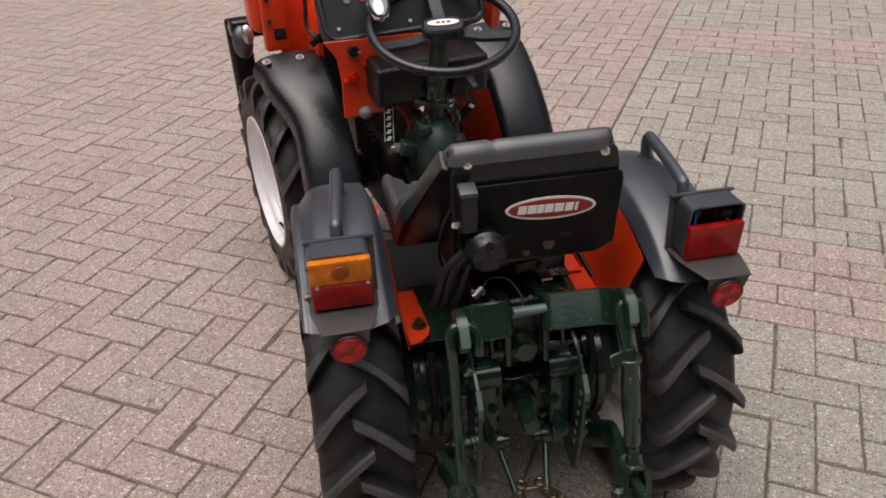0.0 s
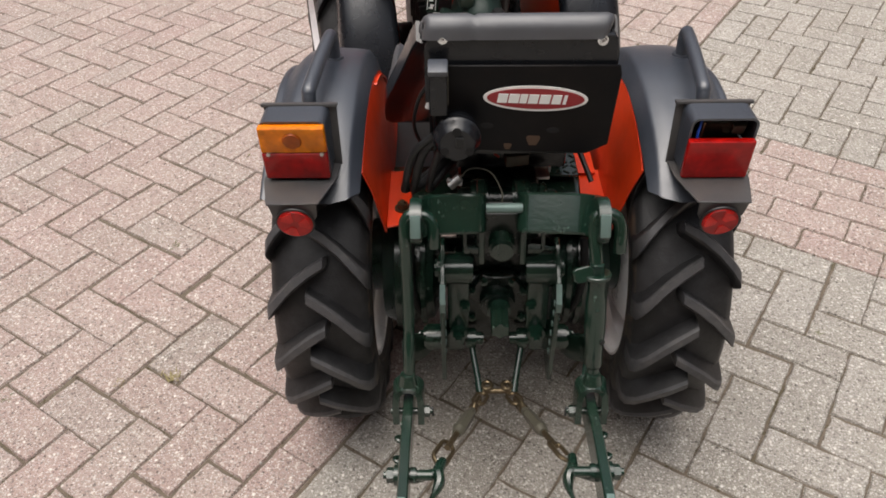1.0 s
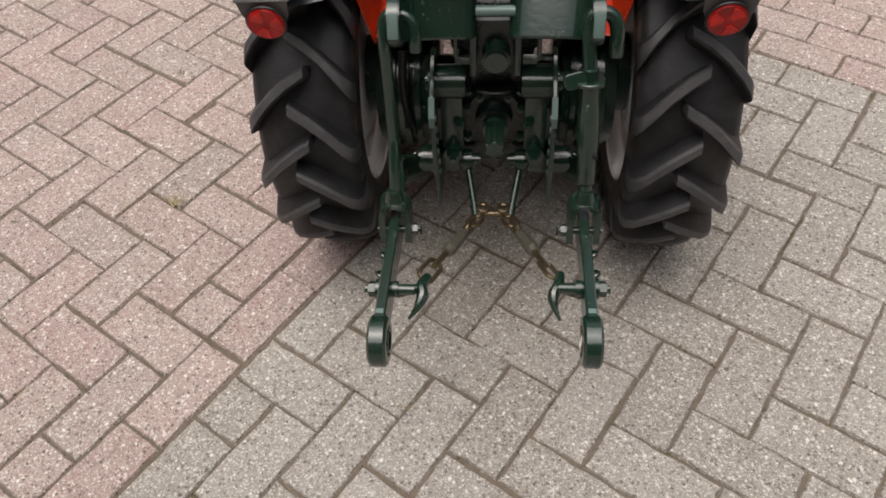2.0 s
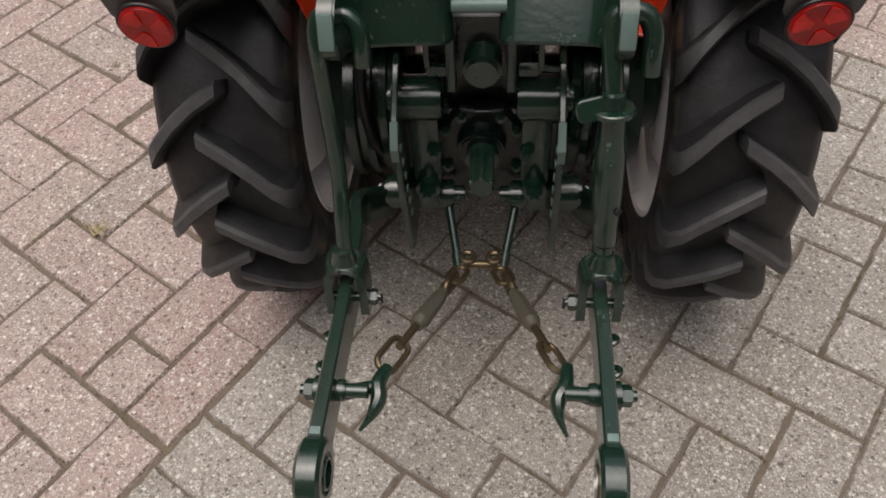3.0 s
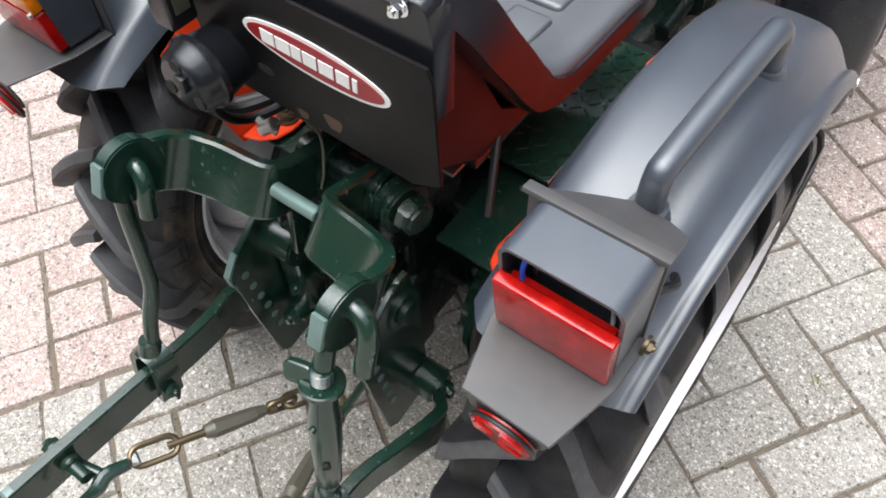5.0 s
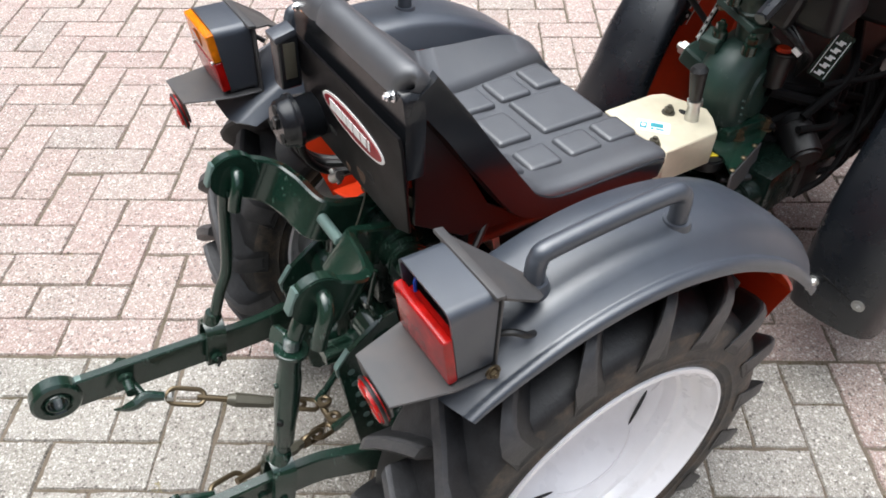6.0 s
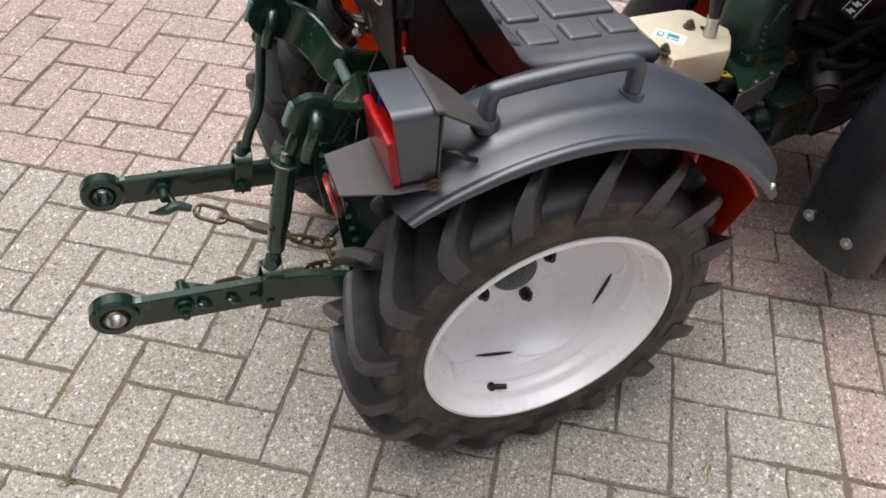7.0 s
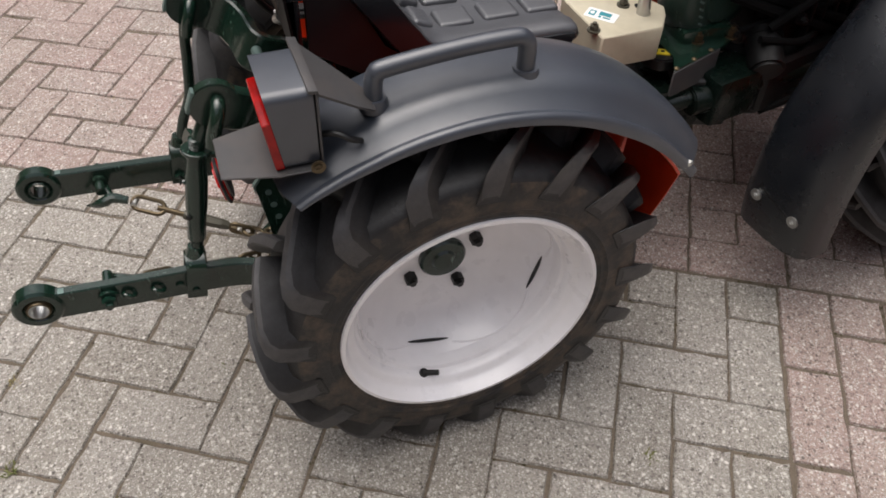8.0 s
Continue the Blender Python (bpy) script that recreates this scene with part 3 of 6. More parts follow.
# ---- tail lights on folded brackets ----
def tail_light(m, broken):
    bm = B()
    # shelf, narrowing to the rear, and its turned-down flange
    plate(bm, [(0.264, -0.215), (0.266, -0.262), (0.286, -0.334), (0.365, -0.336), (0.381, -0.268), (0.382, -0.215)], 0.003, Matrix.Translation((0, 0, 0.6985)), 0.001)
    plate(bm, [(-0.037, -0.001), (-0.035, -0.026), (-0.024, -0.046), (-0.001, -0.054), (0.022, -0.046), (0.034, -0.026), (0.038, -0.001)], 0.003, pose(0.3255, -0.3325, 0.699, 10) @ XZ, 0.001)
    # upright behind the lamp with its top lip and the gusset down to the fender
    box(bm, (0.319, -0.2145, 0.749), (0.114, 0.003, 0.106), (0, 0, 0), 0.001)
    box(bm, (0.319, -0.2185, 0.8065), (0.118, 0.012, 0.005), (-10, 0, 0), 0.0015)
    brace = [Vector((0.262, -0.216, 0.805)), Vector((0.377, -0.212, 0.803)), Vector((0.372, -0.165, 0.772)), Vector((0.352, -0.140, 0.748)), Vector((0.322, -0.138, 0.752)), Vector((0.300, -0.180, 0.786))]
    lo = [bm.verts.new(p - Vector((0, 0.002, 0.0025))) for p in brace]
    hi = [bm.verts.new(p) for p in brace]
    bm.faces.new(lo[::-1])
    bm.faces.new(hi)
    for k in range(6):
        bm.faces.new((lo[k], lo[(k + 1) % 6], hi[(k + 1) % 6], hi[k]))
    bracket = part("light_bracket", bm, SHEET, tractor, "folded dull black steel bracket with rust spots", m)
    part("bracket_bolt", rod(nut(B(), (0.383, -0.222, 0.703), (0.387, -0.222, 0.703), 0.006), (0.380, -0.222, 0.703), (0.383, -0.222, 0.703), 0.009), ZINC, bracket, "", m)
    # lamp body: an open box with walls
    bm = box(B(), (0.322, -0.220, 0.752), (0.094, 0.005, 0.104), (0, 0, 0), 0.0018)
    lamp = part("tail_light", bm, BLACK, tractor, "box tail light with its upper lens missing, bulb socket bare" if broken else "box tail light with amber over red lens", m)
    rings = []
    for w, h, r, y in ((0.101, 0.108, 0.013, -0.218), (0.101, 0.108, 0.013, -0.2670), (0.094, 0.101, 0.010, -0.2670), (0.094, 0.101, 0.010, -0.218)):
        rings.append([Vector((0.3235 + x, y - (0.140 * z if y < -0.23 else 0.0), 0.753 + z)) for x, z in round_rect(w, h, r, 5)])
    part("housing", bridge(B(), rings, True), BLACK, lamp, "", m)
    if broken:
        part("red_lens", box(box(B(), (0.3235, -0.2700, 0.737), (0.1005, 0.012, 0.070), (8, 0, 0), 0.0035, 3), (0.3235, -0.2605, 0.735), (0.088, 0.012, 0.056), (8, 0, 0), 0.002, 2), LENS_RED, lamp, "", m)
        part("bulb_socket", rod(rod(B(), (0.338, -0.224, 0.775), (0.338, -0.240, 0.775), 0.012, seg=14), (0.338, -0.240, 0.775), (0.338, -0.246, 0.775), 0.008, seg=14), DRAB, lamp, "", m)
        part("reflector_sheet", box(box(B(), (0.330, -0.236, 0.770), (0.074, 0.010, 0.036), (30, 0, 0), 0.003), (0.352, -0.248, 0.778), (0.020, 0.014, 0.018), (20, 0, 0), 0.003), DRAB, lamp, "", m)
        part("blue_wire", hose(B(), [(0.290, -0.262, 0.758), (0.289, -0.262, 0.778), (0.294, -0.255, 0.795), (0.305, -0.236, 0.800)], 0.0022, 8, 5), BLUE, lamp, "bright blue wire", m)
        part("copper_contact", box(box(B(), (0.303, -0.247, 0.797), (0.014, 0.008, 0.003), (0, 20, 10), 0.0008), (0.297, -0.256, 0.778), (0.003, 0.003, 0.030), (10, 0, 0), 0.0008), ZINC, lamp, "", m)
        part("grey_wire", hose(B(), [(0.350, -0.238, 0.768), (0.358, -0.250, 0.763), (0.362, -0.258, 0.758)], 0.0018, 8, 4), GREY, lamp, "", m)
    else:
        part("amber_lens", box(B(), (0.3235, -0.2765, 0.7795), (0.1005, 0.014, 0.046), (8, 0, 0), 0.004, 3), LENS_AMBER, lamp, "", m)
        part("red_lens", box(B(), (0.3235, -0.2700, 0.7315), (0.1005, 0.014, 0.050), (8, 0, 0), 0.004, 3), LENS_DEEP, lamp, "dark red lens", m)
        part("bulb", rod(B(), (0.3235, -0.2835, 0.779), (0.3235, -0.2860, 0.7785), 0.015, 0.013, seg=18), LENS_BULB, lamp, "", m)
        for x in (0.281, 0.363):
            part("lens_screw", rod(B(), (x, -0.276, 0.755), (x, -0.2825, 0.7545), 0.003, seg=8), STEEL, lamp, "", m)
    r = m @ pose(0.3245, -0.3295, 0.665, 11, 0, 0)
    refl = part("round_reflector", rod(B(), (0, 0, 0), (0, -0.008, 0), 0.0285, 0.027, seg=32, bev=0.001), LENS_DEEP if broken else LENS_RED, tractor, "round red reflector in a black ring", r)
    for k in range(3):
        a0 = radians(52 + 120 * k - 31)
        arc = [(math.cos(a0 + radians(62 * q / 8)), math.sin(a0 + radians(62 * q / 8))) for q in range(9)]
        pts = [(0.0075 * c, 0.0075 * d) for c, d in (arc[-1], arc[0])] + [(0.0238 * c, 0.0238 * d) for c, d in arc]
        part("reflector_sector", plate(B(), pts, 0.002, r @ Matrix.Translation((0, -0.0086, 0)) @ XZ, 0), REFLECT, refl)
    part("reflector_ring", hose(B(), [(0.0285 * math.cos(2 * math.pi * k / 32), -0.004, 0.0285 * math.sin(2 * math.pi * k / 32)) for k in range(32)], 0.0022, 8, 1, True), DARK, refl, "", r)
    part("lamp_cable", hose(B(), [(0.36, -0.213, 0.735), (0.372, -0.195, 0.74), (0.378, -0.18, 0.733), (0.372, -0.165, 0.722)], 0.004, 8, 5), DARK, bracket, "", m)


tail_light(SAME, True)
tail_light(FLIP, False)

# ---- rear axle, gearbox and drums ----
bm = B()
box(bm, (0, 0.02, 0.38), (0.13, 0.30, 0.24), (0, 0, 0), 0.015, 3)
box(bm, (0, -0.10, 0.46), (0.10, 0.10, 0.10), (0, 0, 0), 0.012, 3)
box(bm, (0, 0.30, 0.36), (0.16, 0.40, 0.18), (0, 0, 0), 0.02, 3)
rod(bm, (-0.2, 0, 0.322), (0.2, 0, 0.322), 0.055, seg=28, bev=0.004)
box(bm, (0, 0.02, 0.49), (0.20, 0.16, 0.03), (0, 0, 0), 0.006)
# casting colour carries the shade that lies between the wheels
gearbox = part("gearbox", bm, GREEN_SHADED, tractor, "dark green cast gearbox and rear axle, shade put into its colour")
for s in (1, -1):
    bm = B()
    lathe(bm, [(0.110, 0.0), (0.110, 0.085), (0.125, 0.118), (0.138, 0.122), (0.140, 0.130), (0.150, 0.132), (0.152, 0.122), (0.160, 0.122), (0.162, 0.132), (0.172, 0.134), (0.174, 0.124),
               (0.184, 0.124), (0.186, 0.136), (0.200, 0.138), (0.204, 0.128), (0.226, 0.115), (0.228, 0.0)], (0, 0, 0.322), 56, False)
    drum = part("brake_drum", bm, GREEN, tractor, "ribbed dark green brake drum", SAME if s > 0 else FLIP)
    for k in range(6):
        a = 2 * math.pi * (k + 0.3) / 6
        part("drum_bolt", nut(B(), (s * 0.125, 0.098 * math.sin(a), 0.322 + 0.098 * math.cos(a)), (s * 0.114, 0.098 * math.sin(a), 0.322 + 0.098 * math.cos(a)), 0.008), DARK, drum)
    part("deck_plate", box(B(), (s * 0.148, -0.02, 0.505), (0.115, 0.19, 0.006), (4, 0, 0), 0.002), GREEN, gearbox, "flat dark green sheet")
    part("foot_deck", box(B(), (s * 0.125, 0.225, 0.470), (0.19, 0.30, 0.006), (0, 0, 0), 0.002), DARK, gearbox, "black deck sheet")
    part("brake_hose", hose(B(), [(s * 0.165, -0.115, 0.47), (s * 0.168, -0.135, 0.41), (s * 0.162, -0.13, 0.33), (s * 0.15, -0.11, 0.28)], 0.008, 10, 6), DARK, gearbox)

# power take-off housing, stub shaft and guard
bm = B()
plate(bm, [(-0.058, 0.335), (-0.044, 0.312), (0.044, 0.312), (0.058, 0.335), (0.058, 0.385), (0.030, 0.425), (-0.030, 0.425), (-0.058, 0.385)], 0.022, Matrix.Translation((0, -0.165, 0)) @ XZ, 0.003)
rod(bm, (0, -0.16, 0.372), (0, -0.20, 0.370), 0.036, 0.032, 24, 0.003)
box(bm, (0, -0.13, 0.33), (0.15, 0.06, 0.16), (0, 0, 0), 0.012, 3)
pto = part("pto_housing", bm, GREEN_SHADED, tractor, "dark green cast housing of the drive stub, coloured as shaded")
part("pto_collar", rod(B(), (0.002, -0.19, 0.368), (0.0022, -0.214, 0.3672), 0.0225, seg=24, bev=0.002), GREEN, pto)
teeth = [(r * math.cos(2 * math.pi * (k + f) / 6), r * math.sin(2 * math.pi * (k + f) / 6)) for k in range(6) for f, r in ((0.0, 0.0145), (0.30, 0.0145), (0.34, 0.0180), (0.66, 0.0180), (0.70, 0.0145))]
bm = plate(B(), teeth, 0.072, Matrix.Translation((0.0025, -0.228, 0.367)) @ XZ, 0.001)
part("pto_shaft", bm, GREEN, pto, "splined drive stub, green paint worn")
for x, z in ((-0.048, 0.392), (0.048, 0.392), (-0.048, 0.326), (0.048, 0.326), (0.0, 0.322), (-0.026, 0.416), (0.026, 0.416)):
    part("housing_bolt", nut(B(), (x, -0.176, z), (x, -0.185, z), 0.0075), GREEN, pto)

# upper housing with the hydraulic lift shaft
bm = B()
rod(bm, (-0.075, -0.142, 0.578), (0.075, -0.142, 0.578), 0.022, seg=24, bev=0.003)
box(bm, (0, -0.10, 0.545), (0.15, 0.13, 0.09), (0, 0, 0), 0.014, 3)
box(bm, (0.0, -0.155, 0.525), (0.09, 0.05, 0.10), (0, 0, 0), 0.01, 3)
lift = part("lift_housing", bm, GREEN_SHADED, tractor, "dark green hydraulic lift housing, coloured as shaded")
part("top_link_boss", rod(rod(B(), (0.004, -0.15, 0.515), (0.004, -0.207, 0.510), 0.024, seg=24, bev=0.002), (0.004, -0.207, 0.510), (0.004, -0.212, 0.510), 0.0195, seg=24), GREEN, lift)
part("shaft_collar", rod(rod(rod(B(), (0.054, -0.142, 0.578), (0.068, -0.145, 0.578), 0.030, seg=24, bev=0.002), (0.070, -0.146, 0.578), (0.080, -0.148, 0.578), 0.033, seg=24, bev=0.003), (0.080, -0.148, 0.578), (0.102, -0.152, 0.578), 0.024, 0.021, 8, 0.004), GREEN, lift, "round collar with a worn bright band")
for x in (-0.033, 0.040):
    part("top_link_ear", box(B(), (x, -0.205, 0.545), (0.011, 0.032, 0.105), (-6, 0, 0), 0.003), GREEN, lift)
for x in (-0.062, 0.075):
    part("spring_clip", hose(B(), [(x, -0.20, 0.585), (x, -0.212, 0.53), (x + 0.004, -0.213, 0.522), (x + 0.022, -0.213, 0.52)], 0.004, 8, 5), GREEN, lift)
for x in (-0.045, -0.058, 0.055, 0.066):
    part("cross_bolt", nut(B(), (x - 0.006, -0.208, 0.516), (x + 0.006, -0.208, 0.516), 0.009), GREEN, lift)
part("linch_ring", hose(B(), [(-0.075, -0.185, 0.640), (-0.055, -0.165, 0.655), (-0.02, -0.165, 0.650), (0.0, -0.185, 0.625), (0.002, -0.195, 0.605)], 0.0014, 8, 6), DRAB, lift, "thin dull wire ring of a linch pin")
part("linch_pin", rod(rod(B(), (-0.088, -0.185, 0.633), (-0.070, -0.180, 0.648), 0.008, seg=12, bev=0.001), (-0.092, -0.184, 0.646), (-0.068, -0.182, 0.636), 0.004, seg=10), STEEL, lift)

# lift arms: flat bars on edge, bent outwards, with an eye at the end
for s in (1, -1):
    m = SAME if s > 0 else FLIP
    tip = 0.149 if s > 0 else 0.139
    run = glide([(0.034, -0.150, 0.586), (0.034, -0.205, 0.600), (0.035, -0.226, 0.608), (0.042, -0.238, 0.614), (0.058, -0.243, 0.617), (0.090, -0.247, 0.619), (tip - 0.030, -0.253, 0.622), (tip - 0.013, -0.262, 0.627), (tip - 0.002, -0.280, 0.636), (tip, -0.300, 0.645), (tip, -0.322, 0.654)], 5)
    sec = [(-0.0085, -0.030), (-0.006, -0.0335), (0.006, -0.0335), (0.0085, -0.030), (0.0085, 0.030), (0.006, 0.0335), (-0.006, 0.0335), (-0.0085, 0.030)]
    bm = B()
    sweep(bm, run, sec, (0, 0.62, 0.78) if s > 0 else (0, 0.45, 0.89))
    rod(bm, (tip - 0.009, -0.318, 0.656), (tip + 0.009, -0.318, 0.656), 0.0365, seg=32, bev=0.002)
    arm = part("lift_arm", bm, GREEN, tractor, "glossy dark green lift arm, paint chipped at its end", m)
    part("worn_end", box(B(), (tip, -0.3505, 0.667), (0.0160, 0.006, 0.036), (-22, 0, 0), 0.0025), WORN, arm, "", m)
    part("arm_knuckle", rod(B(), (0.022, -0.142, 0.578), (0.052, -0.142, 0.578), 0.036, seg=28, bev=0.003), GREEN, arm, "", m)
part("lift_pin", rod(B(), (-0.027, -0.232, 0.620), (0.034, -0.232, 0.620), 0.0085, seg=20, bev=0.001), WORN, lift, "cross pin with worn paint")

# lift rods: a hooked rod with a fork on one side, a screw spindle on the other
hook_l = [(-0.159, -0.386, 0.37), (-0.158, -0.370, 0.42), (-0.157, -0.351, 0.465), (-0.157, -0.342, 0.52), (-0.157, -0.334, 0.59), (-0.158, -0.325, 0.632), (-0.157, -0.317, 0.652), (-0.150, -0.314, 0.663), (-0.138, -0.314, 0.663), (-0.124, -0.315, 0.662), (-0.114, -0.320, 0.651), (-0.112, -0.327, 0.632), (-0.112, -0.331, 0.614)]
rod_l = part("lift_rod", hose(B(), hook_l, 0.0095, 14, 5), GREEN, tractor, "hooked dark green lift rod")
hook_r = [(0.144, -0.357, 0.58), (0.141, -0.342, 0.615), (0.138, -0.323, 0.645), (0.140, -0.316, 0.659), (0.148, -0.314, 0.665), (0.159, -0.314, 0.665), (0.171, -0.316, 0.660), (0.178, -0.322, 0.645), (0.179, -0.330, 0.623), (0.179, -0.334, 0.606)]
rod_r = part("lift_rod", hose(B(), hook_r, 0.0105, 14, 5), GREEN, tractor, "screw-adjusted dark green lift rod")
top, low = Vector((0.144, -0.357, 0.582)), Vector((0.151, -0.393, 0.392))
ax = (low - top)
part("spindle_sleeve", turned(B(), top, low, [(0, 0.021), (0.006, 0.0225), (0.03, 0.0225), (0.036, 0.0215), (0.037, 0.0145), (0.17, 0.0145), (0.27, 0.0170), (0.55, 0.0170), (0.68, 0.0150), (0.89, 0.0145), (0.90, 0.0135)], 24), GREEN, rod_r)
part("thread", turned(B(), top, top - ax * 0.1, [(0.06 + 0.06 * k, 0.0118 if k % 2 else 0.0098) for k in range(15)], 18), GREEN, rod_r)
part("spindle_end", rod(B(), low - ax * 0.08, low + ax * 0.06, 0.0105, seg=16), GREEN, rod_r)
part("grease_nipple", rod(B(), top + ax * 0.30 + Vector((0, -0.012, 0)), top + ax * 0.30 + Vector((0, -0.0205, 0)), 0.004, seg=10), GREEN, rod_r)
part("crank_stub", plate(B(), round_rect(0.034, 0.024, 0.008), 0.010, pose(top[0] - 0.022, top[1] - 0.006, top[2] + 0.002, 62, -8, 12), 0.003), GREEN, rod_r)
part("sleeve_hole", rod(B(), top + ax * 0.62 + Vector((0.010, -0.012, 0)), top + ax * 0.62 + Vector((0.0125, -0.0145, 0)), 0.0045, seg=12), HOLE, rod_r)


def fork(x, y, z, parent):
    bm = B()
    rod(bm, (x, y + 0.002, z + 0.012), (x, y - 0.002, z - 0.008), 0.0125, 0.017, 18, 0.001)
    arch = [(x - 0.0215, y - 0.016, z - 0.082), (x - 0.0215, y - 0.008, z - 0.035), (x - 0.017, y - 0.004, z - 0.014), (x, y - 0.003, z - 0.006), (x + 0.017, y - 0.004, z - 0.014), (x + 0.0215, y - 0.008, z - 0.035), (x + 0.0215, y - 0.016, z - 0.082)]
    sweep(bm, glide(arch, 4), [(-0.0055, -0.016), (0.0055, -0.016), (0.0055, 0.016), (-0.0055, 0.016)], (0.0, -0.97, -0.24))
    f = part("fork", bm, GREEN, parent, "dark green forged fork")
    return f


fork(-0.161, -0.387, 0.372, rod_l)
fork(0.151, -0.396, 0.384, rod_r)
for x, y, z, s in ((-0.161, -0.402, 0.309, 1), (0.151, -0.411, 0.320, -1)):
    part("fork_bolt", nut(rod(B(), (x - s * 0.031, y, z), (x + s * 0.030, y, z), 0.0065, seg=12, bev=0.001), (x + s * 0.0272, y, z), (x + s * 0.037, y, z), 0.0105), GREEN, rod_l if s > 0 else rod_r)
    part("split_pin", hose(B(), [(x + s * 0.0405, y, z + 0.009), (x + s * 0.041, y + 0.003, z), (x + s * 0.042, y - 0.003, z - 0.009)], 0.002, 6, 4), DARK, rod_l if s > 0 else rod_r)

# lower links
for s in (1, -1):
    dz = 0.010 if s > 0 else 0.0
    x0 = 0.151 if s > 0 else -0.161
    run = glide([(s * 0.133, -0.172, 0.262), (s * 0.150, -0.195, 0.262), (s * 0.170, -0.222, 0.282), (s * 0.172, -0.255, 0.298 + dz * 0.5), (s * 0.163, -0.302, 0.303 + dz * 0.9), (x0, -0.36, 0.306 + dz), (x0, -0.50, 0.316 + dz), (x0 - s * 0.001, -0.622, 0.324 + dz)], 4)
    sec = [(-0.0085, -0.0255), (-0.0065, -0.028), (0.0065, -0.028), (0.0085, -0.0255), (0.0085, 0.0255), (0.0065, 0.028), (-0.0065, 0.028), (-0.0085, 0.0255)]
    bar = part("lower_link", sweep(B(), run, sec), GREEN, tractor, "glossy dark green lower link bar with ball eye, paint worn on its edges")
    ex, ey, ez = x0 - s * 0.002, -0.649, 0.329 + dz
    bm = lathe(B(), [(-0.010, 0.020), (-0.014, 0.024), (-0.014, 0.034), (-0.010, 0.0385), (0.010, 0.0385), (0.014, 0.034), (0.014, 0.024), (0.010, 0.020)], (ex, ey, ez), 40)
    part("ball_eye", bm, GREEN, bar)
    bm = lathe(B(), [(-0.0155, 0.0150), (-0.0155, 0.0172), (-0.007, 0.0215), (0.007, 0.0215), (0.0155, 0.0172), (0.0155, 0.0150)], (ex, ey, ez), 32)
    part("ball", bm, ZINC if s > 0 else GREEN, bar, "dull bare steel ball" if s > 0 else "")
    if s > 0:
        part("ball_bush", lathe(B(), [(-0.0160, 0.0146), (-0.0160, 0.0153), (0.0160, 0.0153), (0.0160, 0.0146)], (ex, ey, ez), 24), STEEL, bar)
    part("pivot_bolt", nut(rod(rod(B(), (s * 0.10, -0.178, 0.272), (s * 0.138, -0.178, 0.272), 0.026, seg=24, bev=0.002), (s * 0.138, -0.178, 0.272), (s * 0.143, -0.178, 0.272), 0.021, seg=24), (s * 0.142, -0.178, 0.272), (s * 0.154, -0.178, 0.272), 0.014), GREEN, bar)
    # stay-chain bolt and studs through the bar
    y, z = -0.545, 0.322 + dz
    part("stay_bolt", nut(rod(rod(B(), (x0 + s * 0.008, y, z), (x0 + s * 0.016, y, z), 0.0165, seg=20, bev=0.001), (x0 - s * 0.045, y, z), (x0 + s * 0.01, y, z), 0.0085, seg=14), (x0 + s * 0.016, y, z), (x0 + s * 0.028, y, z), 0.0125), GREEN, bar)
    part("stay_collar", rod(B(), (x0 - s * 0.009, y, z), (x0 - s * 0.020, y, z), 0.013, seg=20, bev=0.0015), GREEN, bar)
    for yy, zz in ((-0.515, 0.319), (-0.470, 0.315)):
        part("catch", hose(B(), [(x0 + s * 0.008, yy - 0.008, zz + dz + 0.004), (x0 + s * 0.016, yy - 0.004, zz + dz + 0.006), (x0 + s * 0.017, yy + 0.006, zz + dz), (x0 + s * 0.008, yy + 0.010, zz + dz - 0.004)], 0.0038, 8, 5), GREEN, bar)
    part("stud", rod(B(), (x0 + s * 0.008, -0.435, 0.311 + dz), (x0 + s * 0.0125, -0.435, 0.311 + dz), 0.007, seg=14, bev=0.001), GREEN, bar)
    part("worn_tip", box(B(), (x0, -0.600, 0.3495 + dz), (0.012, 0.03, 0.002), (-5, 0, 0), 0.0006), WORN, bar)

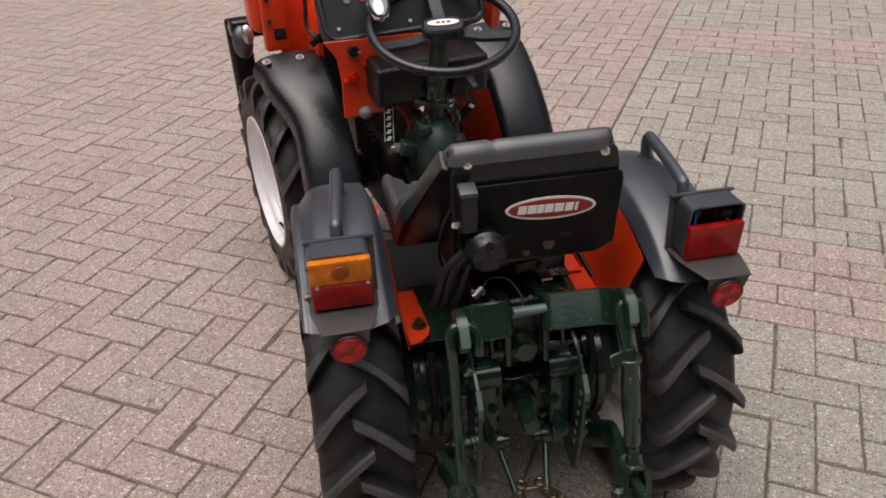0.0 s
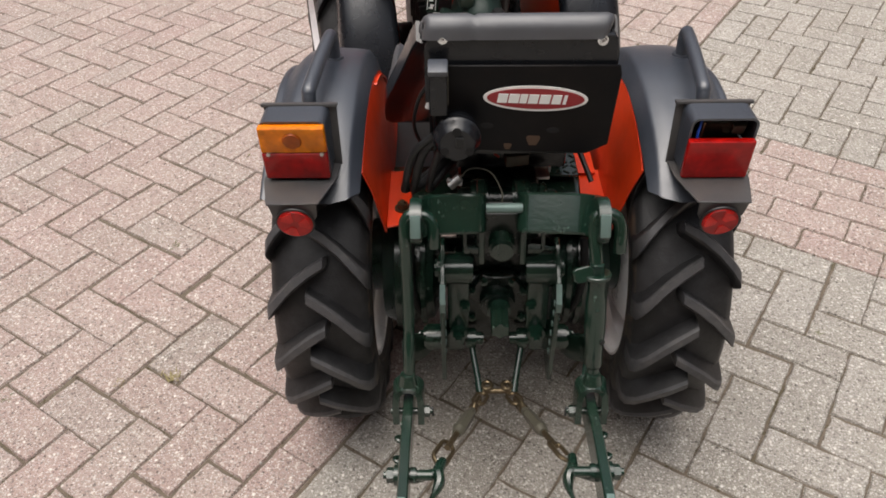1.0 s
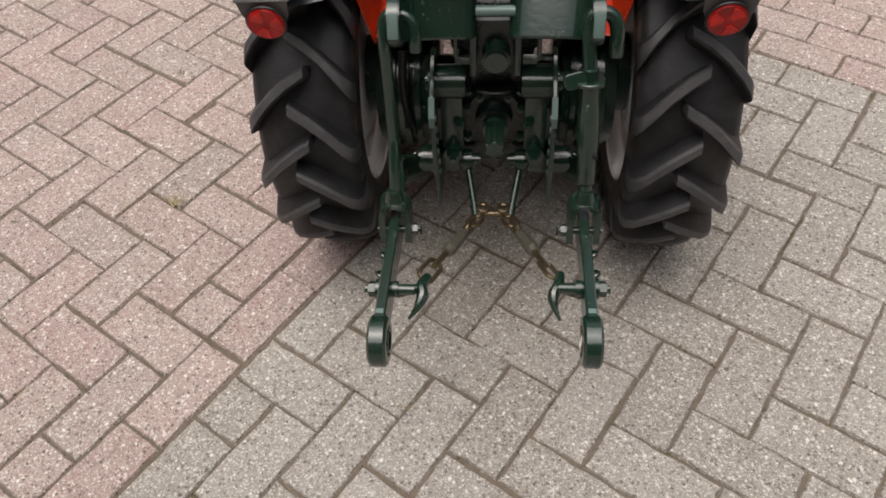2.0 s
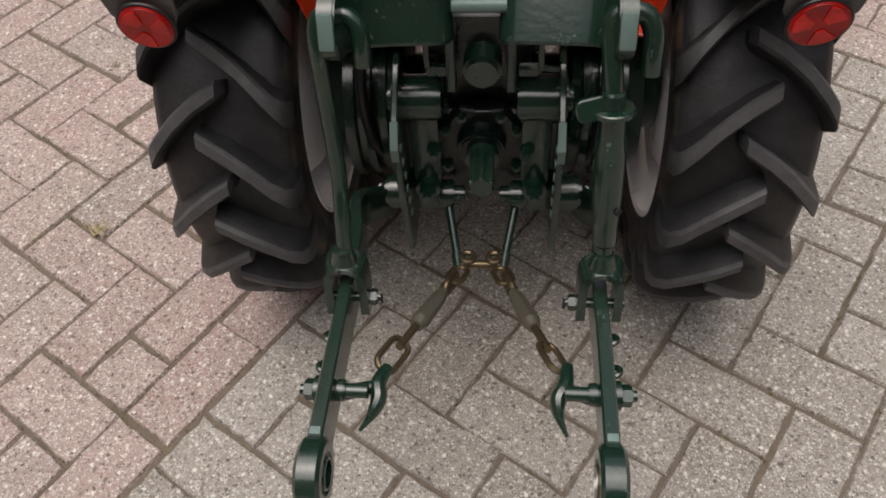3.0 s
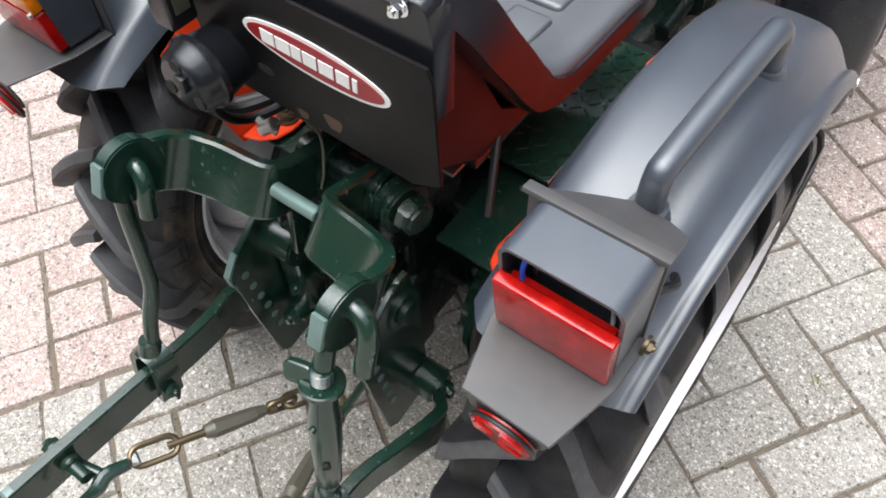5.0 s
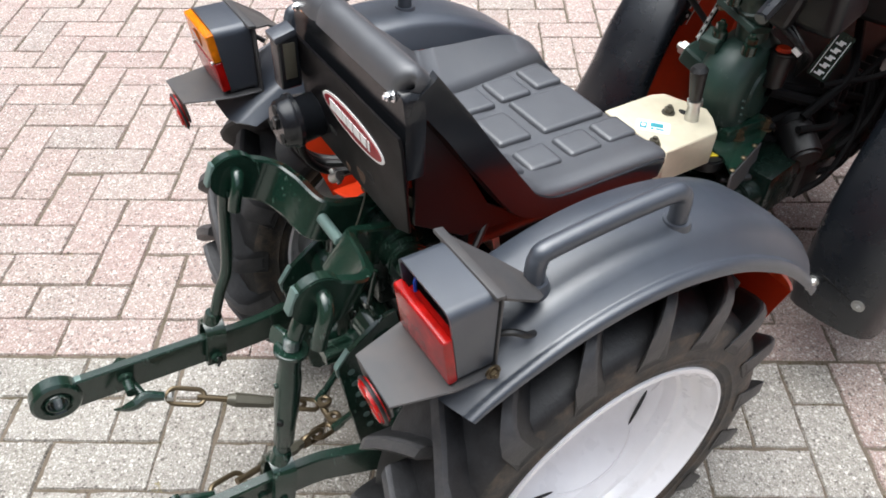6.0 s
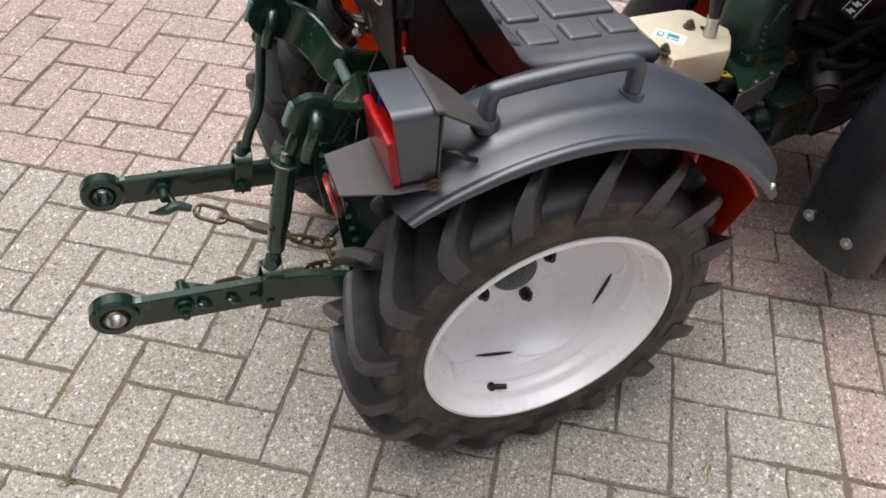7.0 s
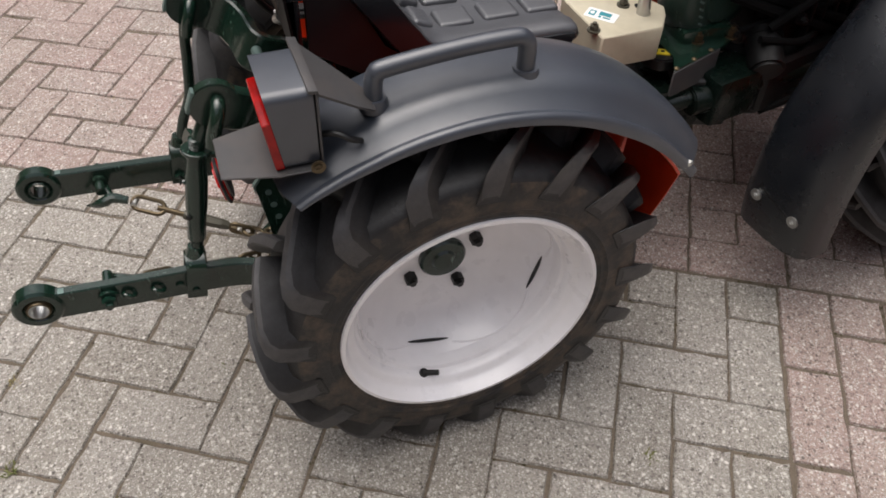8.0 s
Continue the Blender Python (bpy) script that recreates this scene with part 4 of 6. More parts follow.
# perforated plates and their hinge tubes
for s in (1, -1):
    m = SAME if s > 0 else FLIP
    bm = plate(B(), [(-0.185, 0.525), (-0.205, 0.522), (-0.262, 0.480), (-0.283, 0.452), (-0.268, 0.345), (-0.250, 0.225), (-0.235, 0.212), (-0.175, 0.225), (-0.165, 0.30), (-0.170, 0.45)], 0.0085, Matrix.Translation((0.102, 0, 0)) @ YZ, 0.0015)
    cheek = part("perforated_plate", bm, GREEN, tractor, "dark green side plate with a row of holes", m)
    # pale discs instead of holes: worn rims and lit pavement behind, as colour
    for k in range(6):
        for x in (0.0973, 0.1067):
            part("plate_hole", rod(B(), (x - 0.0006, -0.262 + 0.0052 * k, 0.435 - 0.029 * k), (x + 0.0006, -0.262 + 0.0052 * k, 0.435 - 0.029 * k), 0.0058, seg=14), WORN, cheek, "", m)
    part("worn_edge", plate(B(), [(-0.2645, 0.4805), (-0.2855, 0.452), (-0.2825, 0.430), (-0.281, 0.452), (-0.262, 0.4785)], 0.0095, Matrix.Translation((0.102, 0, 0)) @ YZ, 0), WORN, cheek, "", m)
    bm = rod(B(), (0.048, -0.200, 0.466), (0.110, -0.200, 0.466), 0.0295, seg=28, bev=0.003)
    rod(bm, (0.110, -0.200, 0.466), (0.117, -0.200, 0.466), 0.017, seg=20, bev=0.002)
    box(bm, (0.074, -0.195, 0.40), (0.040, 0.035, 0.15), (0, 0, 0), 0.006)
    tube = part("hinge_tube", bm, GREEN, tractor, "short dark green hinge tube with a cast leg", m)
    part("hinge_bolt", nut(rod(B(), (0.074, -0.21, 0.32), (0.074, -0.225, 0.32), 0.017, seg=20, bev=0.002), (0.074, -0.225, 0.32), (0.074, -0.237, 0.32), 0.0125), GREEN, tube, "", m)
    part("hinge_bolt", nut(B(), (0.062, -0.21, 0.385), (0.062, -0.222, 0.385), 0.011), GREEN, tube, "", m)
    bm = rod(B(), (0.025, -0.192, 0.282), (0.105, -0.192, 0.282), 0.0125, seg=18, bev=0.002)
    rod(bm, (0.040, -0.192, 0.282), (0.060, -0.192, 0.282), 0.0205, seg=22, bev=0.002)
    box(bm, (0.085, -0.185, 0.285), (0.045, 0.045, 0.045), (0, 0, 0), 0.006)
    part("cross_tube", bm, GREEN, tractor, "dark green cross tube under the gearbox", m)
    leg = part("towing_strut", rod(rod(B(), (0.050, -0.196, 0.276), (0.033, -0.268, 0.214), 0.0062, seg=14), (0.036, -0.256, 0.224), (0.033, -0.270, 0.212), 0.0075, seg=14), GREEN, tractor, "thin green strut holding the stay chain", m)
    part("strut_eye", hose(B(), [(0.019 + 0.0085 * math.cos(2 * math.pi * k / 16), -0.262 + 0.0085 * math.sin(2 * math.pi * k / 16), 0.222) for k in range(16)], 0.0048, 8, 1, True), ZINC, leg, "", m)
part("towing_bar", rod(B(), (-0.036, -0.268, 0.213), (0.036, -0.268, 0.213), 0.0058, seg=14), ZINC, tractor, "short zinc-plated bar joining the struts")

# stay chains with turnbuckles
for s in (1, -1):
    a = Vector((s * 0.028, -0.278, 0.212))
    b = Vector((0.112, -0.512, 0.302)) if s > 0 else Vector((-0.116, -0.512, 0.296))
    d = b - a
    u = d.normalized()
    side = u.cross(Vector((0, 0, 1))).normalized()
    up = side.cross(u)
    at = lambda f, drop=0.0: a + d * f - Vector((0, 0, drop))
    chain = part("turnbuckle", rod(rod(rod(B(), at(0.30), at(0.52), 0.0105, 0.0125, 6), at(0.24), at(0.30), 0.0075, 0.0105, 8), at(0.52), at(0.57), 0.0125, 0.0085, 10), DRAB, tractor, "greasy drab turnbuckle of a rusty stay chain")
    part("screw_rod", rod(B(), at(0.18), at(0.30), 0.0055, seg=10), ZINC, chain)
    part("screw_rod", rod(B(), at(0.55), at(0.755), 0.0055, seg=10), ZINC, chain)
    part("lock_nut", rod(B(), at(0.185), at(0.225), 0.0095, seg=6), ZINC, chain)
    part("chain_link", link(B(), at(0.055), u, side, 0.042, 0.022, 0.0042), ZINC, chain)
    part("chain_link", link(B(), at(0.150, 0.001), u, up, 0.044, 0.022, 0.0042), ZINC, chain)
    part("chain_link", link(B(), at(0.82), u, side * 0.8 + up * 0.5, 0.060, 0.026, 0.0042), ZINC, chain)
    part("shackle_pin", rod(B(), at(0.915) - side * 0.010, at(0.915) + side * 0.010, 0.0055, seg=10, bev=0.001), STEEL, chain)
    c = at(0.93)
    x1 = c[0]
    bend = ((0.006, 0.002, 0.008), (0.002, -0.030, 0.018), (-0.006, -0.046, 0.015), (-0.005, -0.062, 0.007), (0.004, -0.082, -0.003)) if s > 0 else ((0.009, -0.006, 0.012), (0.002, -0.032, 0.019), (0.004, -0.050, 0.015), (-0.003, -0.066, 0.007), (-0.016, -0.082, -0.002))
    claw = glide([c + Vector(p) for p in bend], 5)
    bm = B()
    ring = []
    for k, p in enumerate(claw):
        d1 = (claw[min(k + 1, 20)] - claw[max(k - 1, 0)]).normalized()
        u1 = d1.cross(Vector((0, 0, 1))).normalized()
        v1 = u1.cross(d1)
        r = 0.0075 + 0.0030 * math.sin(math.pi * min(1, k / 17)) - 0.0055 * (k / 20) ** 3
        ring.append([p + u1 * r * math.cos(2 * math.pi * q / 10) + v1 * r * math.sin(2 * math.pi * q / 10) for q in range(10)])
    bridge(bm, ring)
    rod(bm, c + Vector((0.001, -0.034, 0.018)), c + Vector((s * 0.036, -0.046, 0.020)), 0.0075, 0.0095, 12)
    part("grab_hook", bm, GREEN, chain, "green forged grab hook")

# ---- seat, its black steel stand and the badge plate ----
SX = 0.022
prof = glide([(0.236, 0.648), (0.246, 0.664), (0.243, 0.678), (0.228, 0.686), (0.15, 0.688), (0.05, 0.690), (0.0, 0.702), (-0.028, 0.730), (-0.055, 0.768), (-0.088, 0.813), (-0.118, 0.857),
              (-0.145, 0.893), (-0.166, 0.921), (-0.180, 0.934), (-0.194, 0.934), (-0.205, 0.923), (-0.209, 0.904)], 5)


def between(rows, v):
    """Reads a table of (place, value) rows at v."""
    for (a, p), (b, q) in zip(rows, rows[1:]):
        if v <= b:
            return p + (q - p) * max(0, v - a) / (b - a)
    return rows[-1][1]


SEAT_LEFT = [(0.69, -0.202), (0.73, -0.200), (0.765, -0.194), (0.803, -0.178), (0.838, -0.164), (0.898, -0.142), (0.93, -0.128)]


BOLSTER = [(-0.25, 0.012), (-0.22, 0.034), (-0.18, 0.044), (-0.05, 0.050), (0.0, 0.046), (0.04, 0.034), (0.09, 0.016), (0.14, 0.010)]


def seat_ring(i):
    """The middle of the seat's section at a step of its profile, its normal and its two edges."""
    p = prof[i]
    a, b = prof[max(i - 1, 0)], prof[min(i + 1, len(prof) - 1)]
    t = Vector((0, b[0] - a[0], b[1] - a[1])).normalized()
    corner = 0.014 * max(0, 1 - i / 14) ** 2 + 0.012 * max(0, (i - 58) / (len(prof) - 59)) ** 2
    left = between(SEAT_LEFT, p[1]) if p[0] < 0.02 else -0.202
    return p, Vector((0, t[2], -t[1])), left + corner, 0.161 - corner


rings = []
for i in range(len(prof)):
    p, n, xl, xr = seat_ring(i)
    crease = 0.045 + 0.035 * max(0, min(1, (0.25 - p[0]) / 0.25))
    top = max(0, min(1, (i - 46) / 14))
    el, er = between(BOLSTER, -p[0]) * (1 - top), 0.004 * (1 - top)
    fold = min(el, 0.013)
    dish = 0.004 + 0.012 * max(0, 1 - abs(p[0] + 0.03) / 0.08)
    dish *= 1 - top
    run = [(xl, -0.022), (xl, el - 0.012), (xl + 0.003, el - 0.004), (xl + 0.011, el), (xl + crease - 0.012, fold + 0.001), (xl + crease - 0.002, fold - 0.003), (xl + crease + 0.003, -dish * 0.4), (xl + crease + 0.03, -dish * 0.8), (0.0, -dish),
           (xr - 0.075, -dish * 0.7), (xr - 0.045, 0.0), (xr - 0.030, er), (xr - 0.012, er), (xr - 0.003, er - 0.003), (xr, er - 0.010), (xr, -0.022), (xr - 0.006, -0.032), (0.08, -0.034), (0.0, -0.034), (-0.08, -0.034), (xl + 0.006, -0.032)]
    rings.append([Vector((x, p[0], p[1])) + n * h for x, h in run])
seat = part("seat", bridge(B(), rings), VINYL, tractor, "black vinyl bucket seat with quilted pads", None, 60)
# black lacquered pan that wraps the edges of the upholstery from below
rings = []
for i in range(6, 61):
    p, n, xl, xr = seat_ring(i)
    over = max(0, min(1, (0.03 - p[0]) / 0.05))
    run = [(xr - 0.001 - 0.009 * over, -0.006 + 0.0115 * over), (xr + 0.003, -0.007 + 0.011 * over), (xr + 0.005, -0.012 + 0.010 * over), (xr + 0.004, -0.036), (xr - 0.004, -0.040), (0.0, -0.041), (xl + 0.004, -0.040), (xl - 0.004, -0.036), (xl - 0.005, -0.008), (xl - 0.004, -0.003), (xl + 0.001, -0.004)]
    inn = [(xl + 0.002, -0.010), (xl + 0.002, -0.033), (0.0, -0.036), (xr - 0.002, -0.033), (xr - 0.006, -0.010)]
    rings.append([Vector((x, p[0], p[1])) + n * h for x, h in run + inn])
part("seat_pan", bridge(B(), rings), GLOSS, seat, "glossy black pan", None, 50)
pads = [(-0.094, 0.061, 0.062, 0.060), (-0.100, 0.135, 0.062, 0.060), (-0.108, 0.206, 0.062, 0.054), (-0.005, 0.060, 0.076, 0.060), (-0.015, 0.170, 0.098, 0.118), (0.080, 0.062, 0.052, 0.058), (0.077, 0.138, 0.052, 0.060), (0.074, 0.210, 0.052, 0.056)]
base_line = [(q[0], q[1]) for q in reversed(prof[14:36])]
for x, y, w, h in pads:
    bm = box(B(), (x, y, between(base_line, y) - 0.0045), (w, h, 0.018), (0, 0, 0), 0.0088, 6)
    part("quilted_pad", bm, VINYL, seat, "", None, 60)
for x, w in ((-0.088, 0.062), (-0.004, 0.076), (0.080, 0.052)):
    bm = box(B(), (x, 0.006, 0.6945), (w, 0.034, 0.018), (-24, 0, 0), 0.0088, 6)
    part("quilted_pad", bm, VINYL, seat, "", None, 60)
# glossy back shell, side cheeks and base
stand = part("seat_stand", box(B(), (SX, 0.05, 0.625), (0.20, 0.26, 0.04), (0, 0, 0), 0.006), GLOSS, tractor, "glossy black steel seat stand")
part("back_shell", plate(B(), [(SX - 0.146, 0.80), (SX - 0.146, 0.884), (SX - 0.143, 0.902), (SX - 0.136, 0.910), (SX + 0.136, 0.910), (SX + 0.143, 0.902), (SX + 0.146, 0.878), (SX + 0.146, 0.80)], 0.026, Matrix.Translation((0, -0.1915, 0)) @ XZ, 0.002), GLOSS, stand)
for s in (-1, 1):
    part("side_cheek", plate(B(), [(0.20, 0.655), (-0.02, 0.662), (-0.065, 0.695), (-0.168, 0.890), (-0.1765, 0.890), (-0.1765, 0.705), (-0.10, 0.655), (0.10, 0.640)], 0.006, Matrix.Translation((0.137 if s > 0 else -0.117, 0, 0)) @ YZ, 0.001), SATIN, stand)
part("lower_back", box(B(), (0.012, -0.187, 0.755), (0.252, 0.008, 0.11), (0, 0, 0), 0.002), GLOSS, stand)
part("pedestal", box(B(), (SX, 0.06, 0.57), (0.09, 0.12, 0.12), (0, 0, 0), 0.006), GLOSS, stand)
for x, z in ((SX - 0.118, 0.905), (SX + 0.119, 0.901)):
    part("seat_bolt", nut(rod(B(), (x, -0.2045, z), (x, -0.2065, z), 0.0080, seg=16), (x, -0.2065, z), (x, -0.214, z), 0.0056), CHROME, stand, "bright zinc bolt")
LEANING = pose(0, -0.2055, 0.79, 6, 0, 0)
bm = plate(B(), [(-0.105, 0.868), (-0.112, 0.855), (-0.108, 0.715), (0.135, 0.704), (0.168, 0.722), (0.174, 0.850), (0.170, 0.866)], 0.004, LEANING @ Matrix.Translation((0, 0, -0.79)) @ XZ, 0.001)
back = part("badge_plate", bm, PLATE, tractor, "black steel plate behind the seat with a red oval badge")
BADGE = LEANING @ Matrix.Translation((0.0465, -0.0026, 0.020)) @ pose(0, 0, 0, 0, 2.5, 0) @ XZ
part("badge_rim", plate(B(), oval(0.081, 0.0225), 0.0012, BADGE, 0), INK, back, "white oval badge edge")
part("badge_field", plate(B(), oval(0.0755, 0.0180), 0.0012, BADGE @ Matrix.Translation((0, 0, 0.0008)), 0), MAROON, back, "dark red oval badge field")
for k, w in enumerate((0.015, 0.016, 0.011, 0.015, 0.016, 0.014, 0.005)):
    x = (-0.051, -0.0335, -0.0185, -0.0035, 0.0145, 0.0325, 0.0455)[k]
    part("badge_mark", plate(B(), [(x - w / 2 - 0.001, -0.0080), (x + w / 2 - 0.001, -0.0080), (x + w / 2 + 0.001, 0.0080), (x - w / 2 + 0.001, 0.0080)], 0.0012, BADGE @ Matrix.Translation((0, 0, 0.0016)), 0), INK, back)
for x, z in ((-0.024, 0.767), (0.082, 0.762)):
    part("plate_slot", plate(B(), oval(0.0105, 0.0055, 20), 0.0015, BADGE @ Matrix.Translation((x - 0.048, z - 0.82, -0.001)), 0), HOLE, back)
for x, z, r in ((0.052, 0.741, 0.010), (0.012, 0.728, 0.006)):
    part("rust_spot", plate(B(), [(r * (1 + 0.25 * math.sin(3 * a)) * math.cos(a), 1.3 * r * (1 + 0.3 * math.cos(2 * a)) * math.sin(a)) for a in [k * 0.349 for k in range(18)]], 0.0012, BADGE @ Matrix.Translation((x - 0.048, z - 0.82, -0.001)), 0), RUST, back)

# trailer socket, its flap lamp and cables
bm = lathe(B(), [(0.0, 0.0), (0.0, 0.026), (0.006, 0.032), (0.016, 0.034), (0.020, 0.0375), (0.026, 0.0375), (0.030, 0.034), (0.060, 0.030), (0.064, 0.0)], seg=36, closed=False)
socket = part("trailer_socket", bm, GLOSS, tractor, "round black trailer socket", pose(-0.075, -0.264, 0.759, 0, 0, 90))
for k in range(3):
    a = radians(90 + 120 * k)
    part("socket_recess", rod(B(), (-0.075 + 0.022 * math.cos(a), -0.262, 0.759 + 0.022 * math.sin(a)), (-0.075 + 0.022 * math.cos(a), -0.2652, 0.759 + 0.022 * math.sin(a)), 0.007, seg=14), HOLE, socket)
part("socket_latch", box(B(), (-0.071, -0.266, 0.765), (0.012, 0.006, 0.016), (0, 0, 0), 0.002), DARK, socket)
bm = box(B(), (-0.103, -0.230, 0.834), (0.028, 0.030, 0.074), (0, 0, 0), 0.005, 3)
part("cable_box", bm, GLOSS, socket, "black plastic cable box")
part("box_cap", box(B(), (-0.103, -0.233, 0.872), (0.030, 0.032, 0.010), (14, 0, 0), 0.003), BLACK, socket)
part("box_window", box(B(), (-0.0885, -0.230, 0.838), (0.0016, 0.016, 0.050), (0, 0, 0), 0.0005), DRAB, socket)
for k, (dx, r) in enumerate(((-0.02, 0.0075), (-0.035, 0.0065), (0.005, 0.006))):
    part("wiring_loom", hose(B(), [(-0.09 + dx * 0.6, -0.225, 0.755), (-0.11 + dx, -0.222, 0.72), (-0.125 + dx, -0.21, 0.66), (-0.125 + dx, -0.17, 0.62), (-0.08 + dx * 0.4, -0.10, 0.635), (-0.02, -0.04, 0.64)], r, 10, 6), DARK, tractor, "corrugated black wiring loom")
part("loom_plug", box(B(), (0.03, -0.105, 0.640), (0.042, 0.022, 0.022), (0, 0, 12), 0.003), DRAB, tractor, "grey-green cable connector")
part("red_wire", hose(B(), [(-0.12, -0.12, 0.615), (-0.07, -0.09, 0.63), (-0.03, -0.09, 0.655), (0.0, -0.10, 0.64)], 0.0022, 8, 6), RED, tractor, "thin red cable")
part("throttle_cable", hose(B(), [(-0.11, -0.19, 0.84), (-0.135, -0.19, 0.80), (-0.145, -0.17, 0.74), (-0.13, -0.10, 0.66), (-0.10, 0.0, 0.60)], 0.003, 8, 6), DARK, tractor, "thin black cable")
part("cable_tag", box(B(), (-0.118, -0.195, 0.792), (0.012, 0.006, 0.014), (0, 20, 0), 0.002), INK, tractor, "small white cable clip")
part("control_rod", rod(B(), (0.135, -0.06, 0.66), (0.165, -0.12, 0.60), 0.005, seg=10), DARK, tractor, "black control rod beside the seat")
bm = box(B(), (0.115, 0.15, 0.530), (0.100, 0.28, 0.005), (0, 0, 0), 0.0015)
for ix in range(6):
    for iy in range(14):
        t = 45 if (ix + iy) % 2 else -45
        box(bm, (0.073 + 0.017 * ix, 0.02 + 0.02 * iy, 0.5335), (0.014, 0.0035, 0.002), (0, 0, t), 0)
part("tread_plate", bm, GREEN, tractor, "dark green chequered foot plate")
part("seat_bracket", box(box(B(), (0.09, -0.02, 0.60), (0.03, 0.012, 0.09), (12, 0, 0), 0.002), (0.07, -0.06, 0.585), (0.05, 0.05, 0.006), (0, 0, 0), 0.002), STEEL, tractor, "worn bare steel seat bracket")

# ---- cream control box with lever, in front of the seat ----
base = [(-0.074, 0.340), (-0.076, 0.452), (-0.066, 0.477), (0.012, 0.508), (0.038, 0.496), (0.077, 0.467), (0.078, 0.345)]
ON_BOX = pose(0.030, -0.030, 0.0235)
bm = plate(B(), base, 0.066, Matrix.Translation((0, 0, 0.567)), 0.0025)
cream = part("control_box", bm, CREAM, tractor, "cream painted steel control box with bevelled corners")
for x, y in ((-0.042, 0.465), (0.020, 0.372)):
    part("box_nut", nut(rod(B(), (x, y, 0.576), (x, y, 0.579), 0.012, seg=16), (x, y, 0.579), (x, y, 0.588), 0.0085), DRAB, cream, "", ON_BOX)
part("box_slot", plate(B(), oval(0.010, 0.006, 16), 0.002, Matrix.Translation((-0.030, 0.490, 0.5765)), 0), HOLE, cream, "", ON_BOX)
part("lever", rod(rod(B(), (-0.007, 0.487, 0.576), (-0.0075, 0.485, 0.606), 0.0130, 0.0105, 14), (-0.0075, 0.485, 0.608), (-0.008, 0.484, 0.616), 0.0135, seg=14), STEEL, cream, "bare metal lever stem", ON_BOX)
part("lever_grip", rod(rod(B(), (-0.008, 0.484, 0.616), (-0.011, 0.477, 0.674), 0.0105, 0.0155, 16, 0.001), (-0.011, 0.477, 0.674), (-0.0115, 0.476, 0.681), 0.0155, 0.010, 16), DARK, cream, "black rubber lever grip", ON_BOX)
STICK = ON_BOX @ pose(-0.022, 0.410, 0.5768, 0, 0, 42)
part("box_label", plate(B(), round_rect(0.058, 0.034, 0.003, 2), 0.001, STICK, 0), INK, cream, "white sticker with a teal print")
for x, y, w, h in ((-0.017, -0.001, 0.012, 0.018), (0.006, 0.004, 0.022, 0.012), (0.012, -0.008, 0.014, 0.004), (-0.001, -0.008, 0.005, 0.006)):
    part("label_mark", plate(B(), [(x - w / 2, y - h / 2), (x + w / 2, y - h / 2), (x + w / 2, y + h / 2), (x - w / 2, y + h / 2)], 0.001, STICK @ Matrix.Translation((0, 0, 0.0007)), 0), TEAL, cream)
part("label_dot", plate(B(), oval(0.004, 0.005, 14), 0.001, STICK @ Matrix.Translation((-0.017, -0.001, 0.0013)), 0), INK, cream)

def facing(at, normal, along):
    """A matrix whose z is the normal and whose y runs along."""
    n = Vector(normal).normalized()
    y = Vector(along)
    y = (y - n * y.dot(n)).normalized()
    q = Matrix((y.cross(n), y, n)).transposed().to_4x4()
    q.translation = at
    return q


# ---- steering gear, column and centre deck ----
GEAR = pose(-0.024, 0.620, 0.607, 0, 0, 14) @ Matrix.Diagonal((0.72, 1, 1, 1))
bm = lathe(B(), [(-0.085, 0.0), (-0.084, 0.045), (-0.072, 0.070), (-0.050, 0.090), (-0.026, 0.099), (0.0, 0.1015), (0.024, 0.100), (0.030, 0.097), (0.046, 0.094), (0.060, 0.086), (0.066, 0.074), (0.067, 0.052), (0.074, 0.050), (0.075, 0.0)], seg=48, closed=False)
bm.transform(GEAR)
gear = part("steering_gear", bm, GREEN_MATT, tractor, "rounded dark green steering gear housing")
part("gear_base", plate(B(), [(0.072, 0.512), (0.117, 0.485), (0.071, 0.614), (0.035, 0.690), (-0.100, 0.690), (-0.100, 0.520), (0.0, 0.506)], 0.007, Matrix.Translation((0, 0, 0.5265)), 0.0015), GREEN, gear, "dark green deck plate with riveted edge")
for x, y in ((0.110, 0.494), (0.093, 0.542), (0.076, 0.590)):
    part("deck_rivet", lathe(B(), [(0.0, 0.0055), (0.002, 0.0050), (0.0035, 0.003), (0.004, 0.0)], seg=14, closed=False), ZINC, gear, "", pose(x, y, 0.530, 0, -90, 0))

part("gear_neck", box(B(), (0.0, 0.60, 0.525), (0.09, 0.11, 0.06), (0, 0, 0), 0.01), GREEN, gear)
part("column_foot", turned(B(), (-0.018, 0.618, 0.69), (-0.013, 0.578, 0.80), [(0.0, 0.040), (0.10, 0.034), (0.14, 0.029), (0.5, 0.025), (0.52, 0.029), (0.7, 0.029), (0.72, 0.025), (1.0, 0.024)], 24), GREEN_MATT, gear)
part("side_lug", box(B(), (-0.055, 0.560, 0.690), (0.036, 0.040, 0.030), (20, 0, 14), 0.006, 3), GREEN_MATT, gear)
part("side_lug", box(B(), (-0.096, 0.578, 0.632), (0.050, 0.040, 0.040), (10, 20, 14), 0.010, 3), GREEN_MATT, gear)
part("column_flange", box(B(), (-0.030, 0.590, 0.742), (0.092, 0.060, 0.014), (-16, 14, 0), 0.005, 3), GREEN_MATT, gear)
part("gear_bolt", nut(rod(B(), (-0.064, 0.578, 0.748), (-0.066, 0.574, 0.756), 0.013, seg=14), (-0.066, 0.574, 0.756), (-0.069, 0.570, 0.768), 0.010), ZINC, gear)
